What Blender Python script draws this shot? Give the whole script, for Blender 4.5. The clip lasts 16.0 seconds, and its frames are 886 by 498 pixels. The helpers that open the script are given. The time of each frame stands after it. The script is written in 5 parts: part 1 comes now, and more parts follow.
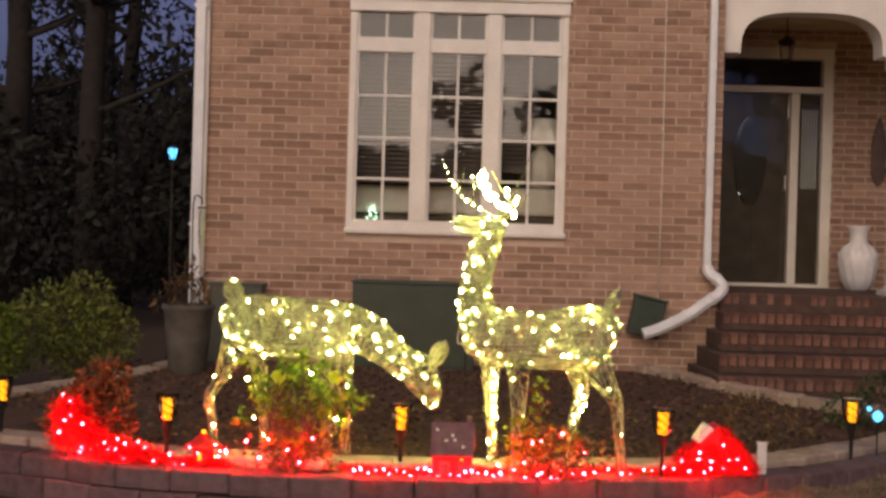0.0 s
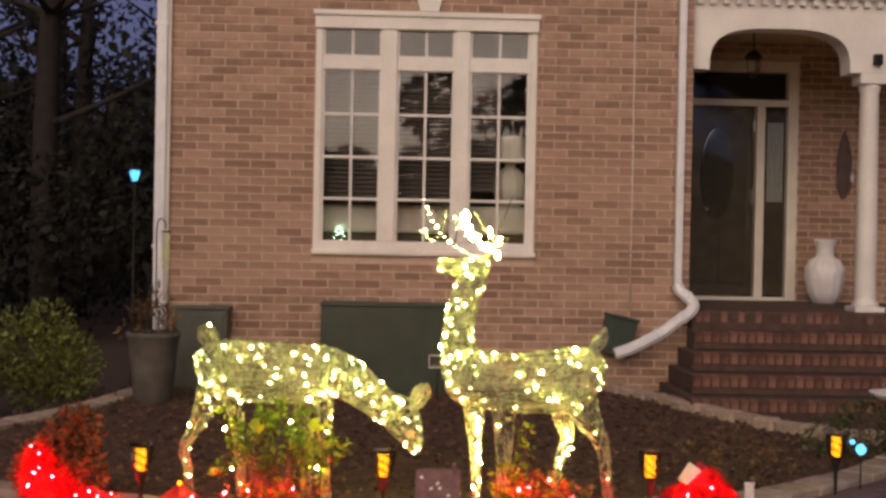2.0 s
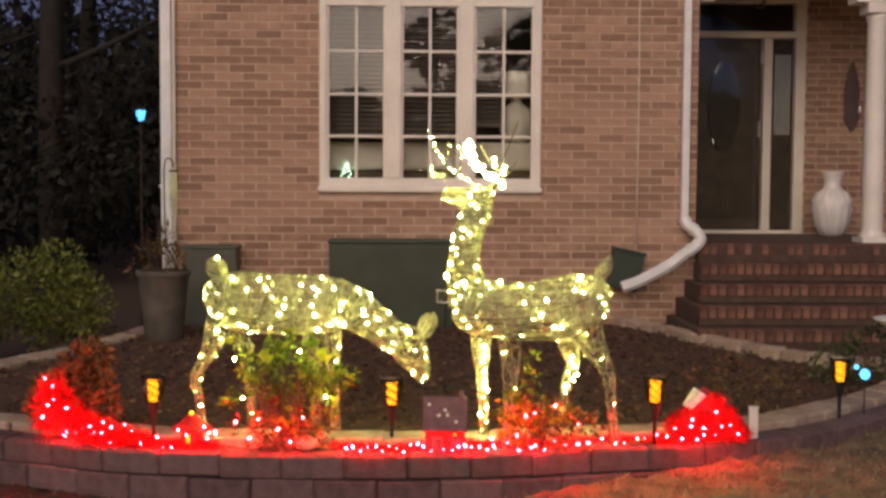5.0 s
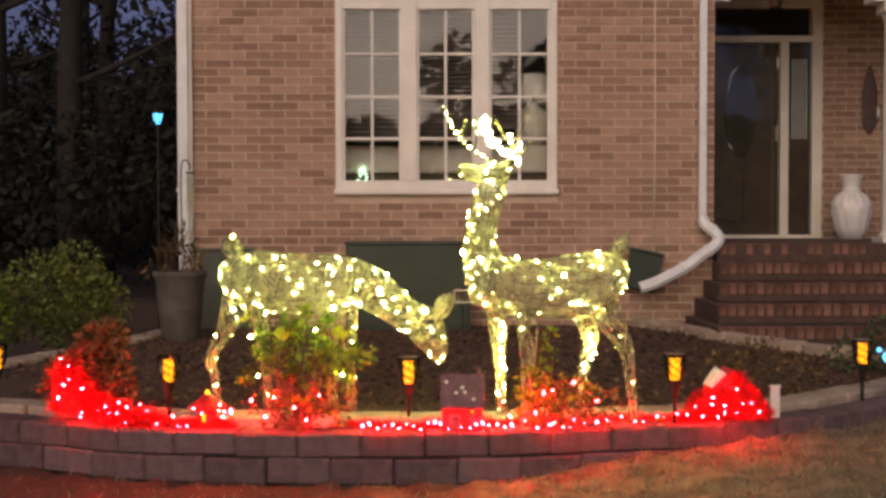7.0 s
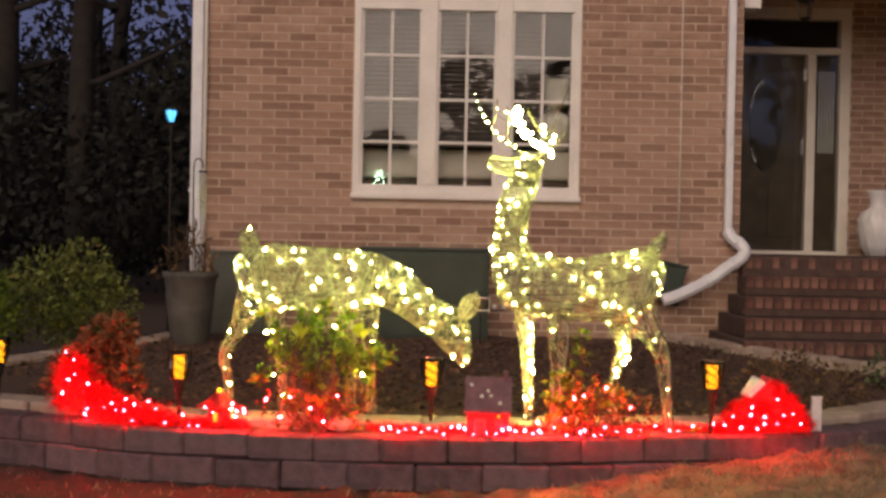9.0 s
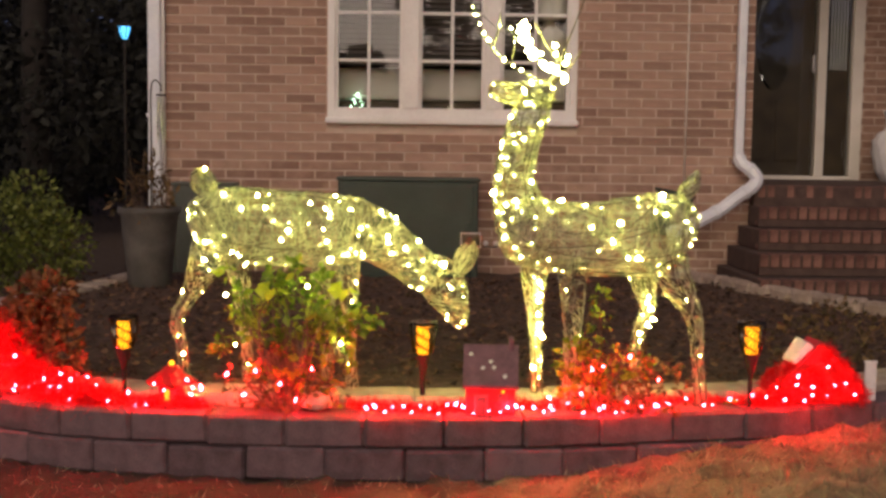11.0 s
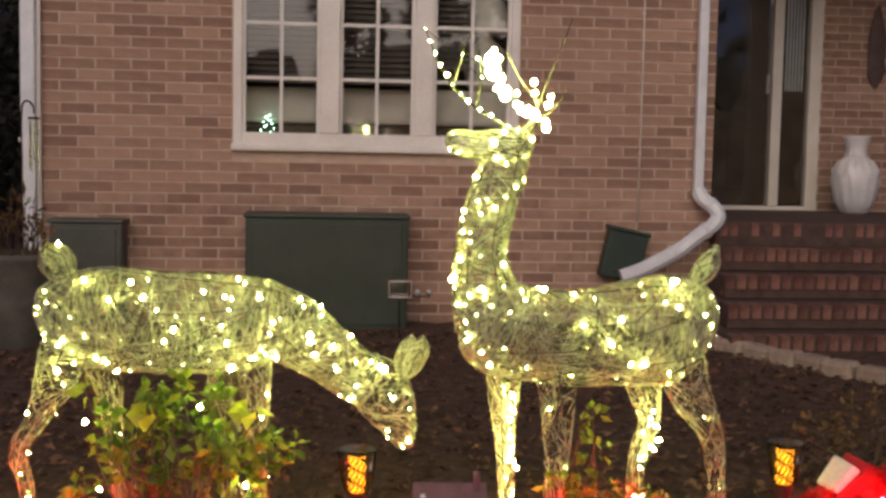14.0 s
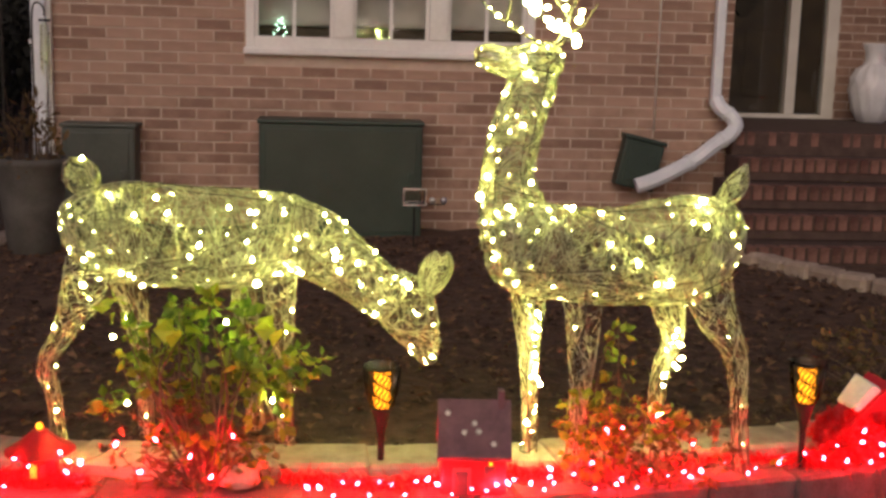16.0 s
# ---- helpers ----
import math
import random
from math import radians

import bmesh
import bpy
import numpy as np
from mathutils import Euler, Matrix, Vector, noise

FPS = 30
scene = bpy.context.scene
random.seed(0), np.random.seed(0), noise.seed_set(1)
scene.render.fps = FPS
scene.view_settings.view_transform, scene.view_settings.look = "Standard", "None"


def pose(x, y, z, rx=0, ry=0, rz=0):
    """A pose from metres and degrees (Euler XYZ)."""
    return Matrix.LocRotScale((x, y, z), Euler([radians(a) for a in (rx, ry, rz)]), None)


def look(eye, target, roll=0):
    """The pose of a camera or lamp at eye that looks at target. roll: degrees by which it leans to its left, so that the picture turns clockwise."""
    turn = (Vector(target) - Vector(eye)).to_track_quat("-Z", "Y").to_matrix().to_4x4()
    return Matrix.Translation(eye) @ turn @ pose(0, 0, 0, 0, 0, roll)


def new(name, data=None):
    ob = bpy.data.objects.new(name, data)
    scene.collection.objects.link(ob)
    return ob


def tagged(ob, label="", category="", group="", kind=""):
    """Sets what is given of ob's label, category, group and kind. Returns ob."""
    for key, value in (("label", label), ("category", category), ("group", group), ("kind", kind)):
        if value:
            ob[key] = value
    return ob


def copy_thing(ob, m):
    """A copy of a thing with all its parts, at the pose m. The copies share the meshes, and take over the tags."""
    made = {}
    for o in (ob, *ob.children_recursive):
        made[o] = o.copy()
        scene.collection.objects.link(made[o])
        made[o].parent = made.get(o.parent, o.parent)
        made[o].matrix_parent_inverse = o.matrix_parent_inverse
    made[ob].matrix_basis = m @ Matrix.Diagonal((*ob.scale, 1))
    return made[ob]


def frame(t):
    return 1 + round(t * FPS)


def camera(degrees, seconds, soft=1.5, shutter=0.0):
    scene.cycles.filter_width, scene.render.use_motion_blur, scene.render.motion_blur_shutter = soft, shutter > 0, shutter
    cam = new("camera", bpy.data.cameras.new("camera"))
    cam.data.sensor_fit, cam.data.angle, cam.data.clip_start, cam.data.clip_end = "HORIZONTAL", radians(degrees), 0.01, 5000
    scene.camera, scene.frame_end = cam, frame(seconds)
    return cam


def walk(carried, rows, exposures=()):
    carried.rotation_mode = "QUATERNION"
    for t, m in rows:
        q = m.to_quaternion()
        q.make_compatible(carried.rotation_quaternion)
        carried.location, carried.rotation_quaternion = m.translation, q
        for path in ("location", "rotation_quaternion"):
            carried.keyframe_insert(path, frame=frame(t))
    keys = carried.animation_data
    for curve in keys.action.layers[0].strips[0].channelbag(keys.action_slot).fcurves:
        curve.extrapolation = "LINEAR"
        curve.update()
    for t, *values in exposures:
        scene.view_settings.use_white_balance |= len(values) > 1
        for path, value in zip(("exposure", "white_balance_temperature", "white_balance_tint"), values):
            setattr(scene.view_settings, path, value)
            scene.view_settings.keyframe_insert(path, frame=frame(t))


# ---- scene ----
cam = camera(41.4, 16.0, soft=3.0)
PATH = [
    (0, (0.003, 0.019, 1.361), (-0.004, 2.018, 1.349), 1.6),
    (0.5, (-0.036, 0.111, 1.413), (-0.042, 2.109, 1.335), 1.0),
    (1, (-0.106, 0.18, 1.468), (-0.091, 2.176, 1.355), 0.9),
    (1.5, (-0.14, 0.194, 1.526), (-0.103, 2.19, 1.399), 1.6),
    (2, (-0.141, 0.173, 1.59), (-0.069, 2.171, 1.571), 1.1),
    (2.5, (-0.13, 0.141, 1.621), (-0.06, 2.135, 1.478), 0.7),
    (3, (-0.125, 0.119, 1.645), (-0.043, 2.111, 1.483), 0.8),
    (3.5, (-0.134, 0.112, 1.661), (-0.048, 2.102, 1.472), 1.4),
    (4, (-0.138, 0.109, 1.668), (-0.063, 2.099, 1.485), 1.1),
    (4.5, (-0.124, 0.124, 1.612), (-0.058, 2.117, 1.458), 0.6),
    (6.8, (-0.115, 0.147, 1.267), (-0.084, 2.147, 1.245), -0.1),
    (7, (-0.112, 0.154, 1.251), (-0.085, 2.153, 1.19), -0.1),
    (7.5, (-0.127, 0.17, 1.204), (-0.103, 2.169, 1.147), -0.0),
    (8, (-0.17, 0.198, 1.17), (-0.147, 2.197, 1.156), 0.1),
    (8.5, (-0.215, 0.254, 1.15), (-0.191, 2.254, 1.147), 0.8),
    (9, (-0.207, 0.438, 1.127), (-0.191, 2.438, 1.1), 1.1),
    (9.5, (-0.173, 0.677, 1.157), (-0.151, 2.676, 1.099), 1.1),
    (10, (-0.206, 0.897, 1.188), (-0.175, 2.894, 1.091), 1.1),
    (10.2, (-0.234, 0.996, 1.199), (-0.189, 2.992, 1.087), 0.8),
    (12.3, (-0.285, 1.894, 1.287), (-0.193, 3.879, 1.068), 1.5),
    (12.5, (-0.325, 2.016, 1.305), (-0.184, 3.999, 1.088), 0.9),
    (13, (-0.355, 2.208, 1.323), (-0.14, 4.184, 1.097), 0.9),
    (13.5, (-0.324, 2.426, 1.372), (-0.1, 4.402, 1.155), 1.5),
    (14, (-0.318, 2.519, 1.417), (-0.112, 4.501, 1.257), 1.1),
    (14.5, (-0.35, 2.574, 1.441), (-0.154, 4.559, 1.299), 0.5),
    (15, (-0.373, 2.604, 1.454), (-0.184, 4.586, 1.26), 0.2),
    (15.5, (-0.381, 2.597, 1.468), (-0.192, 4.569, 1.19), 0.9),
    (16, (-0.38, 2.557, 1.463), (-0.18, 4.52, 1.134), 1.6),
]
walk(cam, [(t, look(eye, target, roll)) for t, eye, target, roll in PATH], exposures=[(0.0, 1.56, 6500, 10), (10.2, 1.50, 6450, 10), (12.5, 1.24, 6100, 10), (13.2, 1.24, 6050, 10), (14.2, 1.34, 5850, 8), (15.2, 1.34, 5850, 8), (16.0, 1.28, 6050, 10)])

# ---- world and large lights ----
world = bpy.data.worlds.new("dusk")
scene.world = world
world.use_nodes = True
_wn = world.node_tree.nodes
_bg = _wn["Background"]
_sky = _wn.new("ShaderNodeTexSky")
_sky.sky_type = "NISHITA"
_sky.sun_disc = False
_sky.sun_elevation = radians(0.6)
_sky.sun_rotation = radians(200)
_sky.air_density = 1.0
_sky.ozone_density = 6.0
_pale = _wn.new("ShaderNodeHueSaturation")
_pale.inputs["Saturation"].default_value = 0.5
_tint = _wn.new("ShaderNodeMix")
_tint.data_type, _tint.blend_type = "RGBA", "MULTIPLY"
_tint.inputs[0].default_value = 1.0
_tint.inputs[7].default_value = (1.0, 0.88, 1.12, 1)
world.node_tree.links.new(_sky.outputs[0], _pale.inputs["Color"])
world.node_tree.links.new(_pale.outputs[0], _tint.inputs[6])
world.node_tree.links.new(_tint.outputs[2], _bg.inputs[0])
_bg.inputs[1].default_value = 0.105

glow = bpy.data.lights.new("evening_sun", "SUN")
glow.energy, glow.angle, glow.color = 0.78, radians(60), (1.0, 0.76, 0.55)
glow_ob = new("evening_sun", glow)
glow_ob.matrix_world = look((-5, -12, 11), (0, 8, 1))

# ---- helpers ----
rng = random.Random(7)


def mesh_ob(name, verts, faces, material=None, parent=None, label="", smooth=False):
    me = bpy.data.meshes.new(name)
    me.from_pydata([tuple(map(float, v)) for v in verts], [], faces)
    if material:
        me.materials.append(material)
    if smooth:
        me.polygons.foreach_set("use_smooth", [True] * len(me.polygons))
    me.update()
    ob = new(name, me)
    if parent:
        ob.parent = parent
    if label:
        tagged(ob, label)
    return ob


def part(name, bm, material, parent=None, label="", smooth=False):
    me = bpy.data.meshes.new(name)
    bm.normal_update()
    bm.to_mesh(me)
    bm.free()
    me.materials.append(material)
    if smooth:
        me.polygons.foreach_set("use_smooth", [True] * len(me.polygons))
    ob = new(name, me)
    if parent:
        ob.parent = parent
    if label:
        tagged(ob, label)
    return ob


def empty(name, x, y, z, rz=0.0, label="", category="", group="", kind=""):
    ob = new(name)
    ob.matrix_world = pose(x, y, z, 0, 0, rz)
    ob.empty_display_size = 0.1
    return tagged(ob, label, category, group, kind)


def add_box(bm, x0, x1, y0, y1, z0, z1, bevel=0.0, turn=None):
    ret = bmesh.ops.create_cube(bm, size=1.0)
    vs = ret["verts"]
    m = Matrix.Translation(((x0 + x1) / 2, (y0 + y1) / 2, (z0 + z1) / 2)) @ Matrix.Diagonal((x1 - x0, y1 - y0, z1 - z0, 1))
    bmesh.ops.transform(bm, matrix=m, verts=vs)
    if bevel:
        edges = {e for v in vs for e in v.link_edges}
        bmesh.ops.bevel(bm, geom=list(edges), offset=bevel, segments=2, affect="EDGES", profile=0.5)
    return bm


def box(x0, x1, y0, y1, z0, z1, bevel=0.0):
    return add_box(bmesh.new(), x0, x1, y0, y1, z0, z1, bevel)


def lathe(profile, n=28, cx=0.0, cy=0.0, rib=0.0, ribs=0, twist=0.0):
    """A solid of revolution; rib, ribs and twist press spiral flutes into it."""
    bm = bmesh.new()
    rows = []
    for r, z, *w in profile:
        k = w[0] if w else 0.0
        row = []
        for i in range(n):
            a = 2 * math.pi * i / n
            rr = r * (1 + k * rib * math.cos(ribs * (a + twist * z)))
            row.append(bm.verts.new((cx + rr * math.cos(a), cy + rr * math.sin(a), z)))
        rows.append(row)
    for a, b in zip(rows, rows[1:]):
        for i in range(n):
            j = (i + 1) % n
            bm.faces.new((a[i], a[j], b[j], b[i]))
    bm.faces.new(rows[0][::-1])
    bm.faces.new(rows[-1])
    return bm


def catmull(pts, n=12):
    p = np.array(pts, float)
    p = np.vstack([2 * p[0] - p[1], p, 2 * p[-1] - p[-2]])
    out = []
    for i in range(1, len(p) - 2):
        for k in range(n):
            t = k / n
            out.append(0.5 * (2 * p[i] + (p[i + 1] - p[i - 1]) * t + (2 * p[i - 1] - 5 * p[i] + 4 * p[i + 1] - p[i + 2]) * t * t
                              + (3 * p[i] - p[i - 1] - 3 * p[i + 1] + p[i + 2]) * t ** 3))
    out.append(p[-2])
    return np.array(out)


def tube_into(verts, faces, path, r, sides=4, r_end=None):
    """Adds a tube along the path to the lists."""
    path = np.asarray(path, float)
    n = len(path)
    tang = np.gradient(path, axis=0)
    tang /= np.linalg.norm(tang, axis=1)[:, None] + 1e-9
    ref = np.array((0.31, 0.87, 0.38))
    u = np.cross(tang, ref)
    u /= np.linalg.norm(u, axis=1)[:, None] + 1e-9
    w = np.cross(tang, u)
    base = len(verts)
    for i in range(n):
        rr = r if r_end is None else r + (r_end - r) * i / max(1, n - 1)
        for k in range(sides):
            a = 2 * math.pi * k / sides
            verts.append(path[i] + rr * (math.cos(a) * u[i] + math.sin(a) * w[i]))
    for i in range(n - 1):
        for k in range(sides):
            j = (k + 1) % sides
            faces.append((base + i * sides + k, base + i * sides + j, base + (i + 1) * sides + j, base + (i + 1) * sides + k))
    faces.append(tuple(base + k for k in range(sides))[::-1])
    faces.append(tuple(base + (n - 1) * sides + k for k in range(sides)))


def tube(name, path, r, material, parent=None, label="", sides=8, r_end=None):
    v, f = [], []
    tube_into(v, f, path, r, sides, r_end)
    return mesh_ob(name, v, f, material, parent, label, smooth=True)


# ---- materials ----
def mat(name, c1, c2, scale=8.0, rough=0.7, bump=0.2, metal=0.0, fine=60.0, rand=0.0, spec=0.5, transmission=0.0, dist=0.004, thin=0.0):
    m = bpy.data.materials.new(name)
    m.use_nodes = True
    nt = m.node_tree
    N, L = nt.nodes, nt.links
    b = N["Principled BSDF"]
    b.inputs["Metallic"].default_value = metal
    b.inputs["Specular IOR Level"].default_value = spec
    b.inputs["Transmission Weight"].default_value = transmission
    co = N.new("ShaderNodeTexCoord")
    big = N.new("ShaderNodeTexNoise")
    big.inputs["Scale"].default_value, big.inputs["Detail"].default_value = scale, 4
    small = N.new("ShaderNodeTexNoise")
    small.inputs["Scale"].default_value, small.inputs["Detail"].default_value = fine, 3
    L.new(co.outputs["Object"], big.inputs["Vector"])
    L.new(co.outputs["Object"], small.inputs["Vector"])
    mixf = N.new("ShaderNodeMath")
    mixf.operation = "MULTIPLY_ADD"
    L.new(small.outputs["Fac"], mixf.inputs[0])
    mixf.inputs[1].default_value = 0.45
    L.new(big.outputs["Fac"], mixf.inputs[2])
    ramp = N.new("ShaderNodeValToRGB")
    ramp.color_ramp.elements[0].position, ramp.color_ramp.elements[1].position = 0.48, 0.98
    ramp.color_ramp.elements[0].color, ramp.color_ramp.elements[1].color = (*c1, 1), (*c2, 1)
    src = mixf.outputs[0]
    if rand:
        oi, geo = N.new("ShaderNodeObjectInfo"), N.new("ShaderNodeNewGeometry")
        s = N.new("ShaderNodeMath")
        L.new(oi.outputs["Random"], s.inputs[0])
        L.new(geo.outputs["Random Per Island"], s.inputs[1])
        fr = N.new("ShaderNodeMath")
        fr.operation = "FRACT"
        L.new(s.outputs[0], fr.inputs[0])
        sc = N.new("ShaderNodeMath")
        sc.operation = "MULTIPLY_ADD"
        L.new(fr.outputs[0], sc.inputs[0])
        sc.inputs[1].default_value = rand
        L.new(src, sc.inputs[2])
        off = N.new("ShaderNodeMath")
        off.operation = "SUBTRACT"
        L.new(sc.outputs[0], off.inputs[0])
        off.inputs[1].default_value = rand / 2
        src = off.outputs[0]
    L.new(src, ramp.inputs[0])
    L.new(ramp.outputs[0], b.inputs["Base Color"])
    rr = N.new("ShaderNodeMath")
    rr.operation = "MULTIPLY_ADD"
    L.new(small.outputs["Fac"], rr.inputs[0])
    rr.inputs[1].default_value, rr.inputs[2].default_value = 0.2, rough - 0.1
    L.new(rr.outputs[0], b.inputs["Roughness"])
    if bump:
        bp = N.new("ShaderNodeBump")
        bp.inputs["Strength"].default_value, bp.inputs["Distance"].default_value = bump, dist
        L.new(mixf.outputs[0], bp.inputs["Height"])
        L.new(bp.outputs[0], b.inputs["Normal"])
    if thin:
        tl, mx = N.new("ShaderNodeBsdfTranslucent"), N.new("ShaderNodeMixShader")
        mx.inputs[0].default_value = thin
        L.new(ramp.outputs[0], tl.inputs[0])
        L.new(b.outputs[0], mx.inputs[1])
        L.new(tl.outputs[0], mx.inputs[2])
        L.new(mx.outputs[0], N["Material Output"].inputs[0])
    return m


def lamp_mat(name, colour, strength):
    m = bpy.data.materials.new(name)
    m.use_nodes = True
    b = m.node_tree.nodes["Principled BSDF"]
    b.inputs["Base Color"].default_value = (*[min(1, c) for c in colour], 1)
    b.inputs["Emission Color"].default_value = (*colour, 1)
    b.inputs["Emission Strength"].default_value = strength
    return m


def glass_mat(name, tint=(1, 1, 1), rough=0.0):
    m = bpy.data.materials.new(name)
    m.use_nodes = True
    N, L = m.node_tree.nodes, m.node_tree.links
    out = N["Material Output"]
    tr, gl, mx, fr = N.new("ShaderNodeBsdfTransparent"), N.new("ShaderNodeBsdfGlossy"), N.new("ShaderNodeMixShader"), N.new("ShaderNodeFresnel")
    tr.inputs[0].default_value = (*tint, 1)
    gl.inputs["Roughness"].default_value = rough
    fr.inputs[0].default_value = 1.5
    add = N.new("ShaderNodeMath")
    add.inputs[1].default_value = 0.0
    L.new(fr.outputs[0], add.inputs[0])
    L.new(add.outputs[0], mx.inputs[0])
    L.new(tr.outputs[0], mx.inputs[1])
    L.new(gl.outputs[0], mx.inputs[2])
    L.new(mx.outputs[0], out.inputs[0])
    return m


M_BRICK = mat("red_brick", (0.23, 0.138, 0.102), (0.41, 0.268, 0.203), 9, 0.85, 0.5, rand=0.5, fine=90)
M_MORTAR = mat("mortar", (0.46, 0.35, 0.28), (0.60, 0.48, 0.39), 12, 0.9, 0.4, fine=120)
# darker than the wall brick: shade under the nosings is put into the colour
M_STEPBRICK_SHADED = mat("shaded_step_brick", (0.085, 0.036, 0.028), (0.24, 0.12, 0.09), 9, 0.85, 0.5, rand=0.38, fine=90)
M_STEPMORTAR_SHADED = mat("shaded_step_mortar", (0.055, 0.032, 0.027), (0.10, 0.062, 0.05), 12, 0.9, 0.4)
M_WHITE = mat("white_paint", (0.66, 0.64, 0.62), (0.82, 0.80, 0.78), 3, 0.45, 0.06, fine=40)
M_TRIM = mat("cream_trim", (0.66, 0.62, 0.55), (0.80, 0.76, 0.69), 4, 0.5, 0.06)
M_SPOUT = mat("white_enamel", (0.62, 0.64, 0.70), (0.80, 0.82, 0.86), 5, 0.35, 0.05, fine=30)
# block grey darkened and reddened: the red lights' cast is put into it
M_BLOCK = mat("red_cast_block", (0.078, 0.05, 0.055), (0.175, 0.115, 0.124), 14, 0.92, 0.9, rand=0.35, fine=110, dist=0.008)
M_CAP = mat("pale_paver", (0.27, 0.205, 0.165), (0.46, 0.37, 0.30), 12, 0.9, 0.7, rand=0.3, fine=100)
M_MULCH = mat("mulch", (0.035, 0.018, 0.012), (0.13, 0.07, 0.045), 18, 0.95, 1.0, fine=80, dist=0.02)
M_LITTER = mat("leaf_litter", (0.035, 0.018, 0.011), (0.16, 0.085, 0.048), 30, 0.85, 0.3, rand=0.9)
M_LAWN = mat("dormant_lawn", (0.085, 0.062, 0.038), (0.29, 0.225, 0.145), 6, 0.95, 1.0, fine=70, dist=0.03)


def add_bare_soil(m):
    """Bare dark soil beside the wall's left run, with a ragged edge."""
    N, L = m.node_tree.nodes, m.node_tree.links
    b = N["Principled BSDF"]
    old = b.inputs["Base Color"].links[0].from_socket
    co, sep, nz = N.new("ShaderNodeTexCoord"), N.new("ShaderNodeSeparateXYZ"), N.new("ShaderNodeTexNoise")
    nz.inputs["Scale"].default_value, nz.inputs["Detail"].default_value = 3.0, 6
    L.new(co.outputs["Object"], sep.inputs[0])
    L.new(co.outputs["Object"], nz.inputs["Vector"])
    ad = N.new("ShaderNodeMath")
    ad.operation = "MULTIPLY_ADD"
    L.new(nz.outputs["Fac"], ad.inputs[0])
    ad.inputs[1].default_value = 2.2
    L.new(sep.outputs["X"], ad.inputs[2])
    mr = N.new("ShaderNodeMapRange")
    mr.inputs["From Min"].default_value, mr.inputs["From Max"].default_value = 0.5, 1.5
    L.new(ad.outputs[0], mr.inputs["Value"])
    far = N.new("ShaderNodeMath")
    far.operation = "MULTIPLY_ADD"
    L.new(nz.outputs["Fac"], far.inputs[0])
    far.inputs[1].default_value = 1.0
    L.new(sep.outputs["Y"], far.inputs[2])
    near = N.new("ShaderNodeMapRange")
    near.inputs["From Min"].default_value, near.inputs["From Max"].default_value = 5.75, 5.35
    L.new(far.outputs[0], near.inputs["Value"])
    top = N.new("ShaderNodeMath")
    top.operation = "MAXIMUM"
    L.new(mr.outputs[0], top.inputs[0])
    L.new(near.outputs[0], top.inputs[1])
    mx = N.new("ShaderNodeMix")
    mx.data_type = "RGBA"
    L.new(top.outputs[0], mx.inputs[0])
    mx.inputs[6].default_value = (0.055, 0.035, 0.024, 1)
    L.new(old, mx.inputs[7])
    L.new(mx.outputs[2], b.inputs["Base Color"])


add_bare_soil(M_LAWN)
M_GRASS = mat("dry_grass", (0.14, 0.10, 0.06), (0.36, 0.285, 0.18), 20, 0.8, 0.0, rand=0.8)
M_PAVING = mat("dark_paving", (0.09, 0.06, 0.05), (0.17, 0.12, 0.10), 6, 0.9, 0.5)
M_VINE = mat("bleached_vine", (0.19, 0.17, 0.115), (0.52, 0.49, 0.35), 25, 0.45, 0.3, rand=0.6)
M_WIRE = mat("dark_frame_wire", (0.035, 0.028, 0.021), (0.09, 0.07, 0.05), 20, 0.5, 0.1, metal=0.3)
M_CABLE = mat("green_cable", (0.015, 0.03, 0.015), (0.04, 0.06, 0.035), 20, 0.5, 0.0)
M_LEAF = mat("green_leaf", (0.07, 0.125, 0.014), (0.24, 0.31, 0.035), 14, 0.5, 0.1, rand=0.7, thin=0.45)
# raised towards yellow-green: light on the left bush is put into it
M_LEAF_BOX = mat("lit_boxwood_leaf", (0.075, 0.10, 0.022), (0.24, 0.27, 0.055), 14, 0.5, 0.1, rand=0.7, thin=0.3)
M_LEAF_DARK = mat("dark_leaf", (0.02, 0.035, 0.012), (0.07, 0.10, 0.03), 14, 0.55, 0.1, rand=0.7)
M_LEAF_BROWN = mat("brown_leaf", (0.075, 0.055, 0.025), (0.22, 0.135, 0.06), 14, 0.7, 0.1, rand=0.7, thin=0.35)
M_LEAF_RUST = mat("rust_leaf", (0.13, 0.06, 0.03), (0.36, 0.17, 0.07), 14, 0.7, 0.1, rand=0.7, thin=0.35)
# yellow of the fallen leaves, and light put into the azalea sprigs' colour
M_LEAF_YELLOWLIT = mat("yellow_and_lit_leaf", (0.33, 0.38, 0.03), (0.50, 0.56, 0.05), 14, 0.5, 0.1, thin=0.5)
M_TWIG = mat("twig", (0.07, 0.045, 0.03), (0.17, 0.11, 0.07), 20, 0.8, 0.3)
# bark and woods leaves near black: dusk shade is put into the colour
M_BARK_SHADED = mat("bark", (0.010, 0.008, 0.007), (0.026, 0.021, 0.018), 8, 0.95, 0.8)
M_FAR_SHADED = mat("shaded_woods_leaf", (0.006, 0.007, 0.006), (0.018, 0.019, 0.014), 5, 0.9, 0.0, rand=0.8)
M_BOX = mat("dark_green_enamel", (0.018, 0.034, 0.026), (0.035, 0.055, 0.042), 4, 0.5, 0.08)
M_GREYBOX = mat("grey_green_enamel", (0.05, 0.06, 0.05), (0.085, 0.095, 0.08), 4, 0.5, 0.08)
M_POT = mat("grey_planter_clay", (0.06, 0.055, 0.05), (0.12, 0.11, 0.10), 7, 0.85, 0.4)
